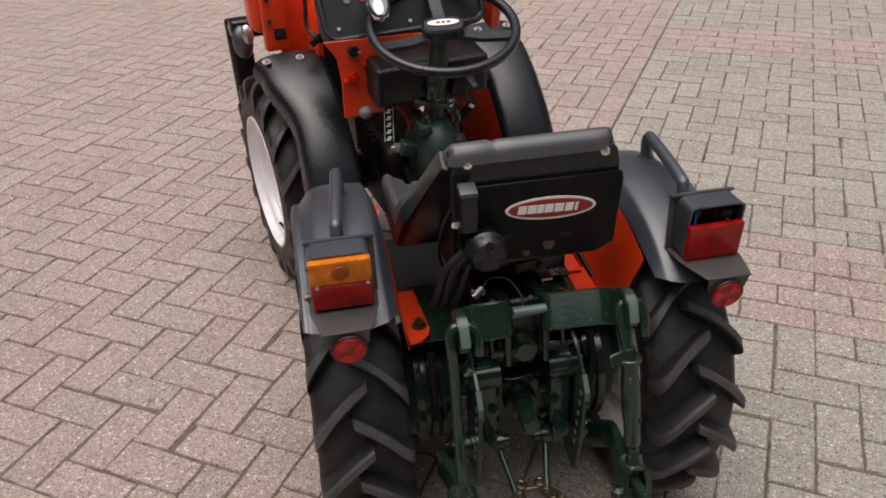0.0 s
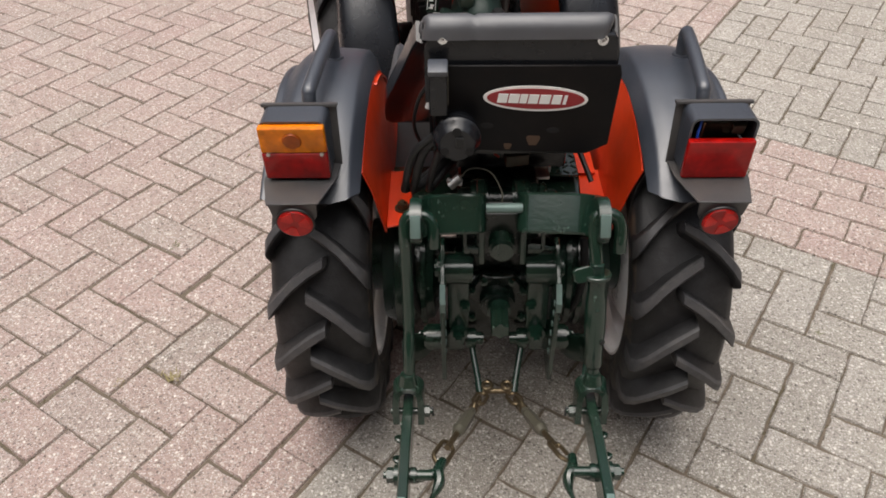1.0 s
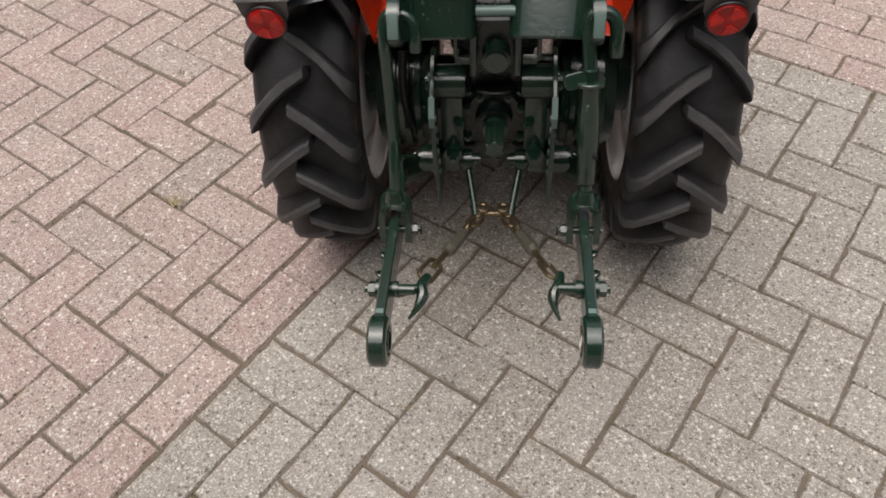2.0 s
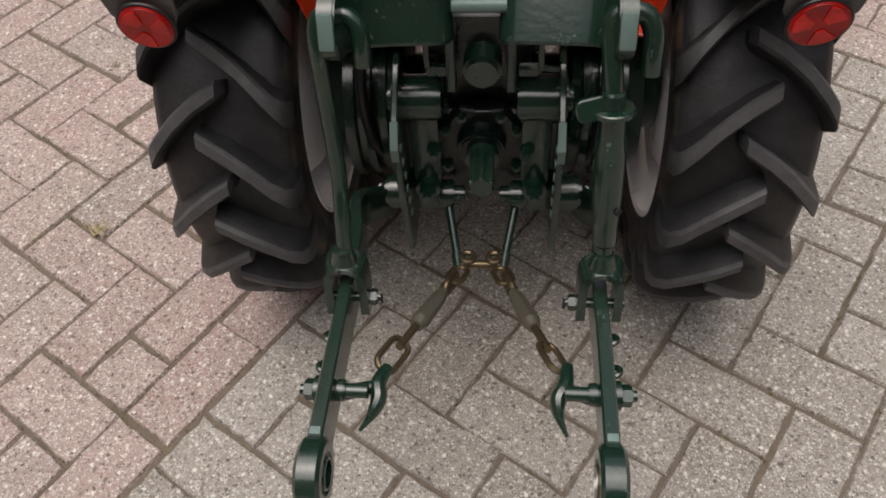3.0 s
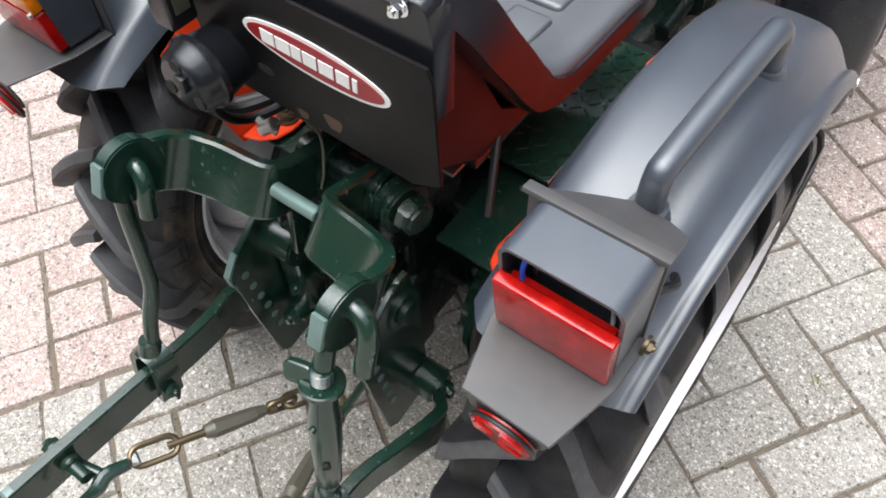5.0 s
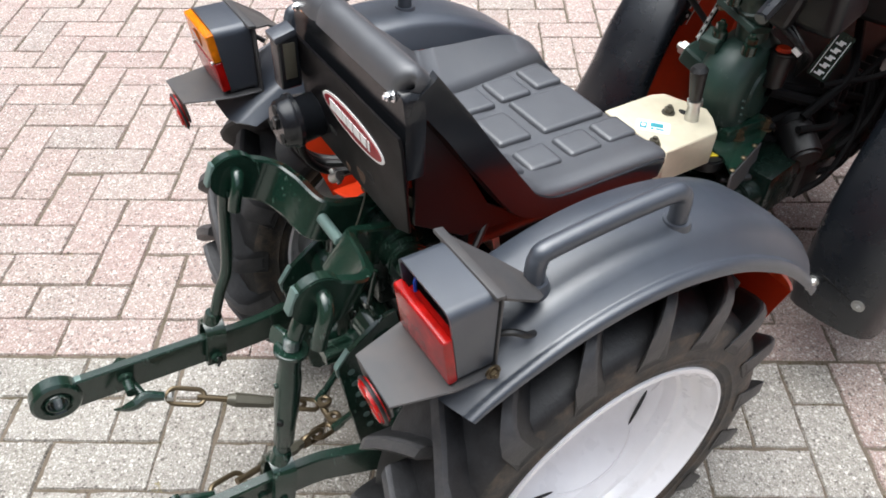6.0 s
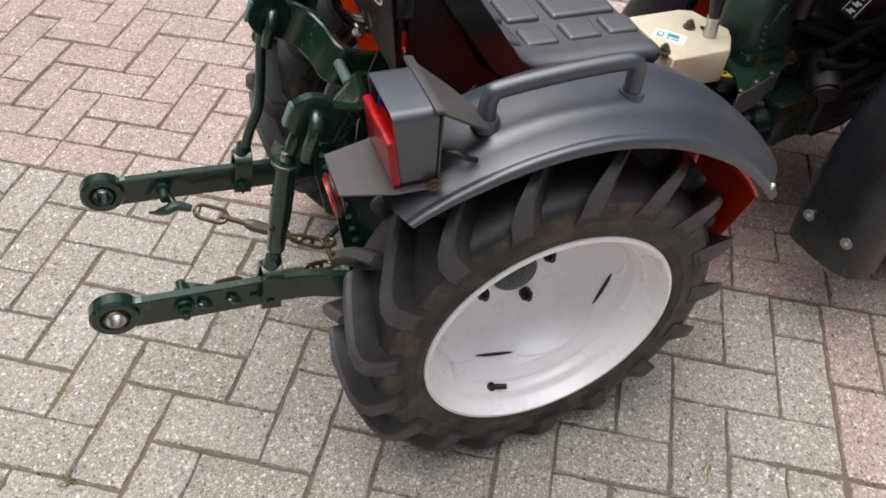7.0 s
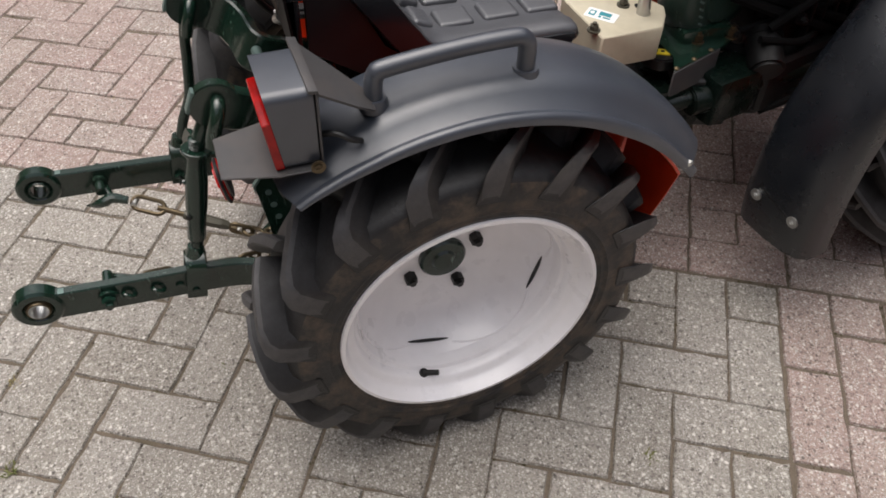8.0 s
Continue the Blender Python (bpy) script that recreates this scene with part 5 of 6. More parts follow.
part("union_nut", nut(B(), (-0.116, 0.580, 0.634), (-0.136, 0.578, 0.637), 0.014), STEEL, gear)
for k in range(5):
    part("housing_slot", box(B(), (0.0, 0.0, 0.0), (0.002, 0.004, 0.014), (60, 0, 0), 0.0005), WORN, gear, "", GEAR @ pose(0.067, -0.064 + 0.004 * k, 0.004 - 0.016 * k))
for x, y in ((0.042, 0.580), (0.044, 0.655), (-0.06, 0.655)):
    part("gear_bolt", nut(rod(B(), (x, y, 0.530), (x, y, 0.533), 0.014, seg=16), (x, y, 0.533), (x, y, 0.547), 0.010), ZINC, gear)
for x, y, z in ((-0.048, 0.562, 0.715), (0.030, 0.548, 0.725), (-0.030, 0.552, 0.790)):
    part("gear_bolt", nut(rod(B(), (x, y, z - 0.02), (x, y, z), 0.013, seg=14, bev=0.002), (x, y, z), (x, y, z + 0.012), 0.010), GREEN, gear)
part("filler_neck", rod(B(), (0.036, 0.639, 0.625), (0.036, 0.639, 0.690), 0.020, 0.022, 20, 0.002), DARK, gear)
part("filler_rim", lathe(B(), [(0.0, 0.015), (0.004, 0.015), (0.004, 0.023), (0.0, 0.023)], seg=24), DARK, gear, "", pose(0.036, 0.639, 0.690, 0, -90, 0))
part("filler_cap", rod(B(), (0.036, 0.639, 0.688), (0.036, 0.639, 0.699), 0.0150, 0.0125, 20, 0.002), RED, gear, "orange-red cap top")
part("column_switch", rod(rod(B(), (0.012, 0.566, 0.835), (0.062, 0.534, 0.820), 0.007, seg=10), (0.060, 0.542, 0.823), (0.0735, 0.488, 0.802), 0.0135, 0.0115, 8, 0.002), JET, gear, "black column switch")
bm = box(B(), (0.050, 0.585, 0.795), (0.046, 0.046, 0.070), (0, 14, 12), 0.014, 3)
part("switch_shroud", bm, DARK, gear, "black moulded shroud beside the column")
for k in range(3):
    part("column_cable", hose(B(), [(0.060, 0.575 + 0.012 * k, 0.760), (0.080 + 0.008 * k, 0.60, 0.735), (0.070 + 0.01 * k, 0.64, 0.700), (0.050, 0.68, 0.64)], 0.004, 8, 5), DARK, gear)
part("cable_tie", box(B(), (0.084, 0.602, 0.722), (0.016, 0.006, 0.010), (0, 30, 20), 0.001), INK, gear, "small white cable tie")
part("column", turned(B(), (-0.0135, 0.582, 0.785), (0.004, 0.549, 0.940), [(0, 0.025), (0.1, 0.029), (0.3, 0.029), (0.36, 0.025), (0.8, 0.024), (0.82, 0.028), (1.0, 0.028)], 20), GREEN_MATT, gear, "green steering column tube")
part("yellow_label", box(B(), (0.048, 0.503, 0.5255), (0.050, 0.017, 0.003), (0, 0, 62), 0.0005), YELLOW, gear, "small yellow warning label")
part("label_seat", rod(B(), (0.040, 0.505, 0.500), (0.040, 0.505, 0.5240), 0.036, seg=28, bev=0.003), DARK, gear)
for dx in (-0.013, 0.0, 0.013):
    part("label_mark", box(B(), (0.048 + dx * 0.47, 0.503 + dx * 0.88, 0.5275), (0.007, 0.006, 0.0012), (0, 0, 62), 0), DARK, gear)
FLAP = facing((0.0955, 0.5495, 0.499), (0.942, 0.336, 0.05), (0, 0, 1))
part("rubber_flap", plate(B(), [(-0.069, 0.029), (-0.072, -0.016), (-0.066, -0.024), (0.060, -0.030), (0.066, -0.024), (0.069, 0.029)], 0.004, FLAP, 0.0015), SHEET, gear, "grey-black rubber flap")
part("pivot_cover", box(box(B(), (0.075, 0.590, 0.425), (0.05, 0.13, 0.11), (0, 0, -18), 0.012, 3), (0.06, 0.69, 0.40), (0.05, 0.12, 0.07), (0, 0, -18), 0.012, 3), DARK, gear, "black cover below the flap")
part("step_edge", box(B(), (0.150, 0.470, 0.395), (0.006, 0.085, 0.020), (-40, 0, -10), 0.002), GREEN, gear)
# shift lever with round knob and printed plates
part("shift_lever", rod(B(), (-0.120, 0.70, 0.60), (-0.196, 0.616, 0.722), 0.0062, seg=10), DARK, tractor, "thin black shift lever with a round grey knob")
bm = B()
bmesh.ops.create_uvsphere(bm, u_segments=20, v_segments=12, radius=0.0185, matrix=Matrix.Translation((-0.197, 0.614, 0.730)) @ Matrix.Diagonal((1, 1, 0.9, 1)))
part("shift_knob", bm, GREY, tractor, "round grey plastic knob")
for m in (facing((-0.135, 0.640, 0.684), (-0.72, -0.62, 0.30), (0.1, 0.35, 0.93)), facing((0.057, 0.760, 0.661), (0.62, -0.70, 0.35), (-0.216, 0.739, 0.638)) @ Matrix.Scale(0.84, 4)):
    dial = part("gear_chart", plate(B(), round_rect(0.044, 0.108, 0.004), 0.003, m, 0), GREEN, tractor, "dark green plate with a white shift chart")
    for k, dy in enumerate((-0.040, -0.022, -0.004, 0.014, 0.032)):
        part("chart_mark", plate(B(), [(-0.010, dy - 0.006), (0.006, dy - 0.006), (0.006, dy + 0.001), (0.010, dy + 0.001), (0.010, dy + 0.005), (-0.004, dy + 0.005), (-0.004, dy - 0.002), (-0.010, dy - 0.002)], 0.001, m @ Matrix.Translation((0, 0, 0.0022)), 0), INK, dial)
    for x in (-0.016, 0.015):
        part("chart_line", plate(B(), [(x, -0.049), (x + 0.0018, -0.049), (x + 0.0018, 0.043), (x, 0.043)], 0.001, m @ Matrix.Translation((0, 0, 0.0022)), 0), INK, dial)
part("red_hose", hose(B(), [(-0.125, 0.70, 0.715), (-0.100, 0.67, 0.710), (-0.082, 0.645, 0.680), (-0.085, 0.63, 0.640)], 0.004, 8, 6), RED, tractor, "thin red hose")
for x, y0, y1, z, r in ((0.10, 0.45, 0.95, 0.44, 0.018), (-0.10, 0.40, 0.95, 0.45, 0.02), (0.06, 0.40, 0.90, 0.38, 0.03), (-0.05, 0.42, 0.95, 0.50, 0.015)):
    part("drive_line", rod(rod(B(), (x, y0, z), (x * 1.3 - 0.04, y1, z + 0.02), r, seg=16, bev=0.003), (x, y0 + 0.1, z), (x, y0 + 0.16, z), r * 1.6, seg=18, bev=0.003), GREEN_SHADED, tractor, "green drive line, coloured as shaded")
bm = B()
box(bm, (0.0, 0.50, 0.42), (0.20, 0.30, 0.10), (0, 0, 0), 0.015)
box(bm, (0.08, 0.64, 0.44), (0.09, 0.12, 0.10), (0, 0, 10), 0.01)
rod(bm, (0.0, 0.56, 0.25), (0.0, 0.56, 0.47), 0.06, seg=24, bev=0.006)
part("pivot_casting", bm, GREEN_SHADED, tractor, "dark green pivot casting, coloured as shaded")


# ---- front half ----
def up(x, y, z, *turn):
    return FRONT @ pose(x, y, z, *turn)


engine = part("engine", box(B(), (0.0, 0.46, 0.43), (0.22, 0.54, 0.26), (0, 0, 0), 0.05, 4), DARK, tractor, "black engine block under the hood", FRONT)
part("side_cover", box(B(), (0.10, 0.24, 0.42), (0.10, 0.20, 0.12), (0, 0, 0), 0.02, 3), DARK, engine, "", FRONT)
part("front_axle", rod(B(), (-0.24, 0.56, AXLE), (0.24, 0.56, AXLE), 0.06, seg=24), DARK, engine, "", FRONT)
for k in range(12):
    part("cooling_rib", box(B(), (0.120 if k % 2 else -0.120, 0.24 + 0.035 * (k // 2), 0.53), (0.022, 0.007, 0.10), (0, 0, 0), 0.002), DARK, engine, "", FRONT)
for k in range(5):
    part("engine_pipe", hose(B(), [(0.14, 0.16 + 0.05 * k, 0.36 + 0.03 * k), (0.17, 0.22 + 0.05 * k, 0.40), (0.165, 0.30 + 0.04 * k, 0.47), (0.12, 0.40, 0.55)], 0.007, 8, 5), BAY_BLACK, engine, "", FRONT)
rng = random.Random(31)
for k in range(9):
    x, y, z = rng.uniform(0.04, 0.15), rng.uniform(0.10, 0.20), rng.uniform(0.40, 0.60)
    x1, y1, z1 = rng.uniform(0.09, 0.17), rng.uniform(0.30, 0.45), rng.uniform(0.42, 0.64)
    part("engine_hose", hose(B(), [(x, y, z), ((x + x1) / 2 + 0.03, (y + y1) / 2, (z + z1) / 2 + rng.uniform(-0.03, 0.05)), (x1, y1, z1), (x1 - 0.05, y1 + 0.12, z1)], rng.uniform(0.005, 0.011), 8, 5), BAY_BLACK, engine, "", FRONT)
part("oil_filter", rod(rod(B(), (0.09, 0.17, 0.50), (0.15, 0.13, 0.47), 0.034, seg=24, bev=0.006), (0.085, 0.175, 0.502), (0.10, 0.163, 0.495), 0.037, seg=24, bev=0.003), DARK, engine, "", FRONT)
for x, y, z in ((0.13, 0.22, 0.545), (0.125, 0.27, 0.50), (0.13, 0.33, 0.56), (0.07, 0.115, 0.52), (0.03, 0.112, 0.56)):
    part("engine_bolt", nut(rod(B(), (x - 0.02, y, z), (x, y - 0.006, z), 0.012, seg=14, bev=0.002), (x, y - 0.006, z), (x + 0.009, y - 0.009, z), 0.008), DARK, engine, "", FRONT)
# hood: rounded red shell
sec = [(-0.215, 0.66), (-0.222, 0.80), (-0.210, 0.915), (-0.175, 0.965), (-0.09, 0.985), (0, 0.990), (0.09, 0.985), (0.175, 0.965), (0.210, 0.915), (0.222, 0.80), (0.215, 0.66), (0.12, 0.63), (-0.12, 0.63)]
rings = []
for y, k, dz in ((0.405, 0.98, 0.0), (0.42, 1.0, 0.0), (0.5, 1.0, -0.01), (0.78, 0.97, -0.04), (0.90, 0.92, -0.07), (0.93, 0.86, -0.09)):
    rings.append([Vector((x * k, y, 0.63 + (z - 0.63) * k + dz * (z - 0.63) / 0.36)) for x, z in sec])
hood = part("hood", bridge(B(), rings), RED, tractor, "rounded orange-red hood", FRONT, 45)
bm = box(B(), (-0.316, 0.49, 0.897), (0.068, 0.035, 0.196), (0, 0, 0), 0.008, 3)
box(bm, (-0.338, 0.57, 0.94), (0.075, 0.11, 0.20), (0, 0, 0), 0.03, 4)
box(bm, (-0.250, 0.535, 0.880), (0.100, 0.030, 0.230), (0, 0, 0), 0.008, 3)
part("hood_bracket", bm, RED, hood, "orange-red upright bracket with a slot", FRONT)
part("bracket_slot", box(B(), (-0.306, 0.4715, 0.847), (0.034, 0.004, 0.030), (0, 0, 0), 0.001), HOLE, hood, "", FRONT)
for x, z in ((-0.332, 0.945), (-0.332, 0.885), (-0.308, 0.847)):
    part("hood_bolt", nut(B(), (x, 0.474, z), (x, 0.464, z), 0.007), ZINC, hood, "", FRONT)
part("hood_hose", hose(B(), [(-0.238, 0.42, 1.0), (-0.236, 0.42, 0.93), (-0.240, 0.41, 0.87), (-0.215, 0.36, 0.84)], 0.006, 8, 5), DARK, hood, "", FRONT)
part("hood_latch", box(B(), (-0.226, 0.36, 0.850), (0.050, 0.014, 0.020), (0, -35, 0), 0.005), DARK, hood, "", FRONT)
# near-black sheet covers the closed hood end in place of a shaded opening
part("firewall", plate(B(), [(-0.200, 0.66), (-0.205, 0.80), (-0.195, 0.905), (-0.16, 0.950), (0.16, 0.950), (0.195, 0.905), (0.205, 0.80), (0.200, 0.66)], 0.004, up(0, 0.398, 0) @ XZ, 0), DARK, hood, "black sheet over the hood's rear end, standing for the shade inside")
part("tank", box(B(), (0.03, 0.315, 0.81), (0.29, 0.16, 0.22), (0, 0, 0), 0.03, 3), DARK, tractor, "black plastic tank behind the hood", FRONT)
# dashboard
DASH = up(-0.035, 0.205, 0.962, 62, 0, 0)
bm = B()
plate(bm, round_rect(0.43, 0.17, 0.03), 0.05, DASH, 0.004)
dash = part("dashboard", bm, DARK, tractor, "black instrument panel with warning lights")
part("dash_rim", hose(B(), [DASH @ Vector((x, y, 0.026)) for x, y in round_rect(0.425, 0.165, 0.03)], 0.009, 10, 1, True), JET, dash)
for x, y, mat, r in ((-0.172, 0.045, STEEL, 0.005), (-0.178, -0.056, STEEL, 0.005), (-0.143, 0.010, GREY, 0.008), (0.010, -0.060, STEEL, 0.005)):
    part("dash_screw", rod(B(), (x, y, 0.024), (x, y, 0.029), r, seg=10), mat, dash, "", DASH)
for x, y, w, h, mat in ((0.0, 0.020, 0.050, 0.034, LENS_DEEP), (0.064, 0.024, 0.03, 0.02, TEAL), (-0.106, 0.010, 0.014, 0.011, LENS_DEEP)):
    part("warning_light", plate(B(), round_rect(w, h, 0.003, 2), 0.003, DASH @ Matrix.Translation((x, y, 0.027)), 0), mat, dash)
# red bulkhead under the dashboard
bulk = part("bulkhead", plate(B(), [(-0.262, 0.905), (0.115, 0.887), (0.115, 0.795), (0.06, 0.80), (-0.06, 0.78), (-0.125, 0.70), (-0.228, 0.700), (-0.224, 0.794), (-0.229, 0.857)], 0.006, up(0, 0.135, 0, 0, 0, 0) @ XZ, 0.0015), RED, tractor, "orange-red steel bulkhead")
part("starter_switch", rod(B(), (-0.189, 0.132, 0.876), (-0.189, 0.117, 0.874), 0.014, seg=18, bev=0.002), DARK, bulk, "", FRONT)
part("switch_key", box(B(), (-0.176, 0.117, 0.872), (0.010, 0.010, 0.004), (0, 20, 0), 0.001), STEEL, bulk, "", FRONT)
part("round_button", rod(rod(B(), (-0.195, 0.132, 0.805), (-0.195, 0.122, 0.804), 0.0140, seg=20, bev=0.002), (-0.195, 0.122, 0.804), (-0.195, 0.116, 0.804), 0.009, seg=16, bev=0.001), REFLECT, bulk, "round red push button", FRONT)
for x, z in ((-0.163, 0.838), (-0.146, 0.742), (-0.214, 0.800)):
    part("bulkhead_bolt", nut(B(), (x, 0.131, z), (x, 0.123, z), 0.007), RED, bulk, "", FRONT)
part("air_filter_box", box(box(B(), (-0.006, 0.100, 0.796), (0.308, 0.11, 0.105), (8, 0, 0), 0.020, 4), (0.005, 0.090, 0.842), (0.250, 0.100, 0.016), (14, 0, 0), 0.004), SATIN, tractor, "black plastic box under the dashboard", FRONT)
part("side_frame", plate(B(), [(0.15, 0.99), (0.22, 0.99), (0.25, 0.88), (0.18, 0.86)], 0.03, up(0.225, 0, 0) @ YZ, 0.004), RED, tractor, "orange-red side sheet beside the hood")

# steering wheel
WHEEL = pose(0.008, 0.545, 0.950, 22, 0, 0)
bm = hose(B(), [(0.178 * math.cos(2 * math.pi * k / 48), 0.178 * math.sin(2 * math.pi * k / 48), 0) for k in range(48)], 0.0125, 14, 1, True)
steer = part("steering_wheel", bm, JET, tractor, "black three-spoke steering wheel", WHEEL)
for a in (90, 200, 340):
    c, s = math.cos(radians(a)), math.sin(radians(a))
    bm = B()
    sweep(bm, [(c * 0.03, s * 0.03, -0.016), (c * 0.10, s * 0.10, -0.014), (c * 0.176, s * 0.176, 0)], [(-0.017, -0.005), (0.017, -0.005), (0.015, 0.005), (-0.015, 0.005)])
    part("spoke", bm, JET, steer, "", WHEEL)
part("wheel_boss", plate(B(), round_rect(0.105, 0.062, 0.026), 0.034, WHEEL @ Matrix.Translation((0, 0.0, -0.008)), 0.005), JET, steer)
part("boss_badge", plate(B(), oval(0.040, 0.0125, 28), 0.002, WHEEL @ Matrix.Translation((0, 0.004, 0.0102)), 0), INK, steer, "white oval badge with red print")
for dx in (-0.013, 0.0, 0.013):
    part("badge_mark", plate(B(), [(dx - 0.005, -0.0035), (dx + 0.004, -0.0035), (dx + 0.005, 0.0035), (dx - 0.004, 0.0035)], 0.001, WHEEL @ Matrix.Translation((0, 0.004, 0.0116)), 0), MAROON, steer)
bm = B()
bmesh.ops.create_uvsphere(bm, u_segments=24, v_segments=14, radius=0.036, matrix=WHEEL @ Matrix.Translation((-0.150, 0.070, 0.030)) @ Matrix.Diagonal((0.85, 1.75, 0.7, 1)))
part("spinner_knob", bm, CHROME, steer, "chrome spinner knob clamp")
part("spinner_grip", rod(B(), (-0.120, 0.110, 0.02), (-0.115, 0.118, 0.062), 0.020, 0.024, 20, 0.006), DARK, steer, "", WHEEL)

# front mudguards: plastic quarter rounds with red steel walls
FRONT_SECTION = [(0.2355, 0.474), (0.235, 0.488), (0.242, 0.500), (0.257, 0.506), (0.315, 0.510), (0.360, 0.508), (0.388, 0.500), (0.402, 0.487), (0.408, 0.470), (0.411, 0.445)]


WAIST = [(-103, 0.92), (-90, 0.94), (-66, 0.74), (-45, 0.70), (-22, 0.90), (-9, 1.0)]


def front_guard(m, inner, slim, deep, start, reach):
    rings = []
    for k in range(45):
        a = -103 + 89 * k / 44
        w = 1.0
        for (a0, w0), (a1, w1) in zip(WAIST, WAIST[1:]):
            if a0 <= a <= a1:
                f = (a - a0) / (a1 - a0)
                w = w0 + (w1 - w0) * f * f * (3 - 2 * f)
        rings.append([Vector((inner + (x - 0.235) * (0.411 - inner) / 0.176 * (1 - (1 - w) * slim), 0.56 + r * math.sin(radians(a)), 0.31 + r * math.cos(radians(a)))) for x, r in shell(FRONT_SECTION, 0.004)])
    bm = bridge(B(), rings)
    g = part("front_fender", bm, JET, tractor, "satin black plastic fender behind the front tyre", m, 50)
    bm = guard_sheet(B(), [(inner - 0.036, 0.16), (inner + deep, reach), (inner + deep + 0.004, reach), (inner - 0.032, 0.16)], 0.56, 0.31, start, 24, 40)
    part("fender_wall", bm, RED, g, "orange-red painted steel wall", m)
    for x, a in ((0.269, -92.6), (0.359, -92.6), (0.273, -18), (0.367, -18)):
        s, c = math.sin(radians(a)), math.cos(radians(a))
        r0 = 0.507
        part("fender_bolt", nut(rod(B(), (x, 0.56 + r0 * s, 0.31 + r0 * c), (x, 0.56 + (r0 + 0.004) * s, 0.31 + (r0 + 0.004) * c), 0.012, seg=18), (x, 0.56 + (r0 + 0.003) * s, 0.31 + (r0 + 0.003) * c), (x, 0.56 + (r0 + 0.008) * s, 0.31 + (r0 + 0.008) * c), 0.006), STEEL, g, "", m)
    part("fender_slit", plate(B(), [(-0.035, -0.0018), (0.035, -0.0018), (0.035, 0.0018), (-0.035, 0.0018)], 0.002, m @ pose(0.312, 0.56 + 0.5095 * math.sin(radians(-91)), 0.31 + 0.5095 * math.cos(radians(-91)), 90, 18, 0), 0), HOLE, g)
    return g


front_guard(FRONT, 0.232, 0.2, 0.001, -80, 0.484)
gl = front_guard(FRONT @ FLIP, 0.200, 1.0, 0.006, -96, 0.481)
DECAL = FRONT @ facing((-0.2015, 0.210, 0.614), (1, -0.098, 0.085), (0, 0.66, 0.75))
for x, w, y0, y1 in ((-0.0125, 0.0022, -0.040, 0.030), (0.0125, 0.0022, -0.022, 0.040), (0.0065, 0.004, 0.012, 0.030), (-0.0045, 0.004, 0.006, 0.024)):
    part("decal_line", plate(B(), [(x - w / 2, y0), (x + w / 2, y0), (x + w / 2, y1), (x - w / 2, y1)], 0.0008, DECAL, 0), INK, gl, "white printed line")
part("decal_line", plate(B(), [(-0.0125, 0.034), (0.0125, 0.040), (0.0125, 0.0425), (-0.0125, 0.0365)], 0.0008, DECAL, 0), INK, gl, "white printed line")
part("decal_mark", plate(B(), [(-0.010, -0.034), (0.001, -0.030), (0.004, -0.016), (0.010, -0.012), (0.010, 0.004), (0.002, 0.002), (-0.004, 0.003), (-0.010, -0.006)], 0.0008, DECAL, 0), DARK, gl, "dark printed pictogram")
part("decal_dot", plate(B(), oval(0.0042, 0.0042, 14), 0.0008, DECAL @ Matrix.Translation((0.0, -0.008, 0.0008)), 0), INK, gl, "white printed dot")
# front lamp on an upright guard
bm = box(B(), (-0.367, 0.945, 0.545), (0.078, 0.05, 0.48), (-3, 0, 0), 0.016, 4)
box(bm, (-0.372, 0.880, 0.770), (0.060, 0.14, 0.030), (0, 0, 0), 0.010, 3)
box(bm, (-0.345, 0.83, 0.785), (0.12, 0.06, 0.06), (0, 0, 0), 0.015, 3)
fl = part("front_lamp_guard", bm, GLOSS, tractor, "black upright guard carrying a grey front lamp", FRONT)
bm = B()
bmesh.ops.create_uvsphere(bm, u_segments=24, v_segments=14, radius=0.034, matrix=FRONT @ pose(-0.380, 0.752, 0.760, -12) @ Matrix.Diagonal((0.95, 0.8, 1.5, 1)))
part("front_lamp", bm, BLACK, fl, "grey lamp housing")
bm = B()
bmesh.ops.create_uvsphere(bm, u_segments=20, v_segments=12, radius=0.024, matrix=FRONT @ pose(-0.364, 0.736, 0.785, -12) @ Matrix.Diagonal((0.8, 0.6, 1.3, 1)))
part("lamp_bowl", bm, STEEL, fl)

# ---- tufts of weed in the joints ----
def tuft(name, label, spots, colour):
    rng = random.Random(5)
    bm = B()
    for x, y, n, size in spots:
        for k in range(n):
            a, l, lean = rng.uniform(0, 6.28), size * rng.uniform(0.5, 1.1), rng.uniform(0.3, 1.1)
            px, py = x + rng.gauss(0, size * 0.35), y + rng.gauss(0, size * 0.35)
            w = size * rng.uniform(0.06, 0.12)
            d, s = Vector((math.cos(a), math.sin(a), 0)), Vector((-math.sin(a), math.cos(a), 0))
            p = Vector((px, py, -0.0046))
            q = [p + s * w, p - s * w, p + d * l * lean * 0.5 - s * w * 0.8 + Vector((0, 0, l * 0.45)), p + d * l * lean * 0.5 + s * w * 0.8 + Vector((0, 0, l * 0.45)), p + d * l * lean + Vector((0, 0, l * 0.55))]
            v = [bm.verts.new(c) for c in q]
            bm.faces.new((v[0], v[1], v[2], v[3]))
            bm.faces.new((v[3], v[2], v[4]))
    me = bpy.data.meshes.new(name)
    bm.to_mesh(me)
    bm.free()
    me.materials.append(colour)
    return tagged(new(name, me), label, "weeds", kind="stuff")


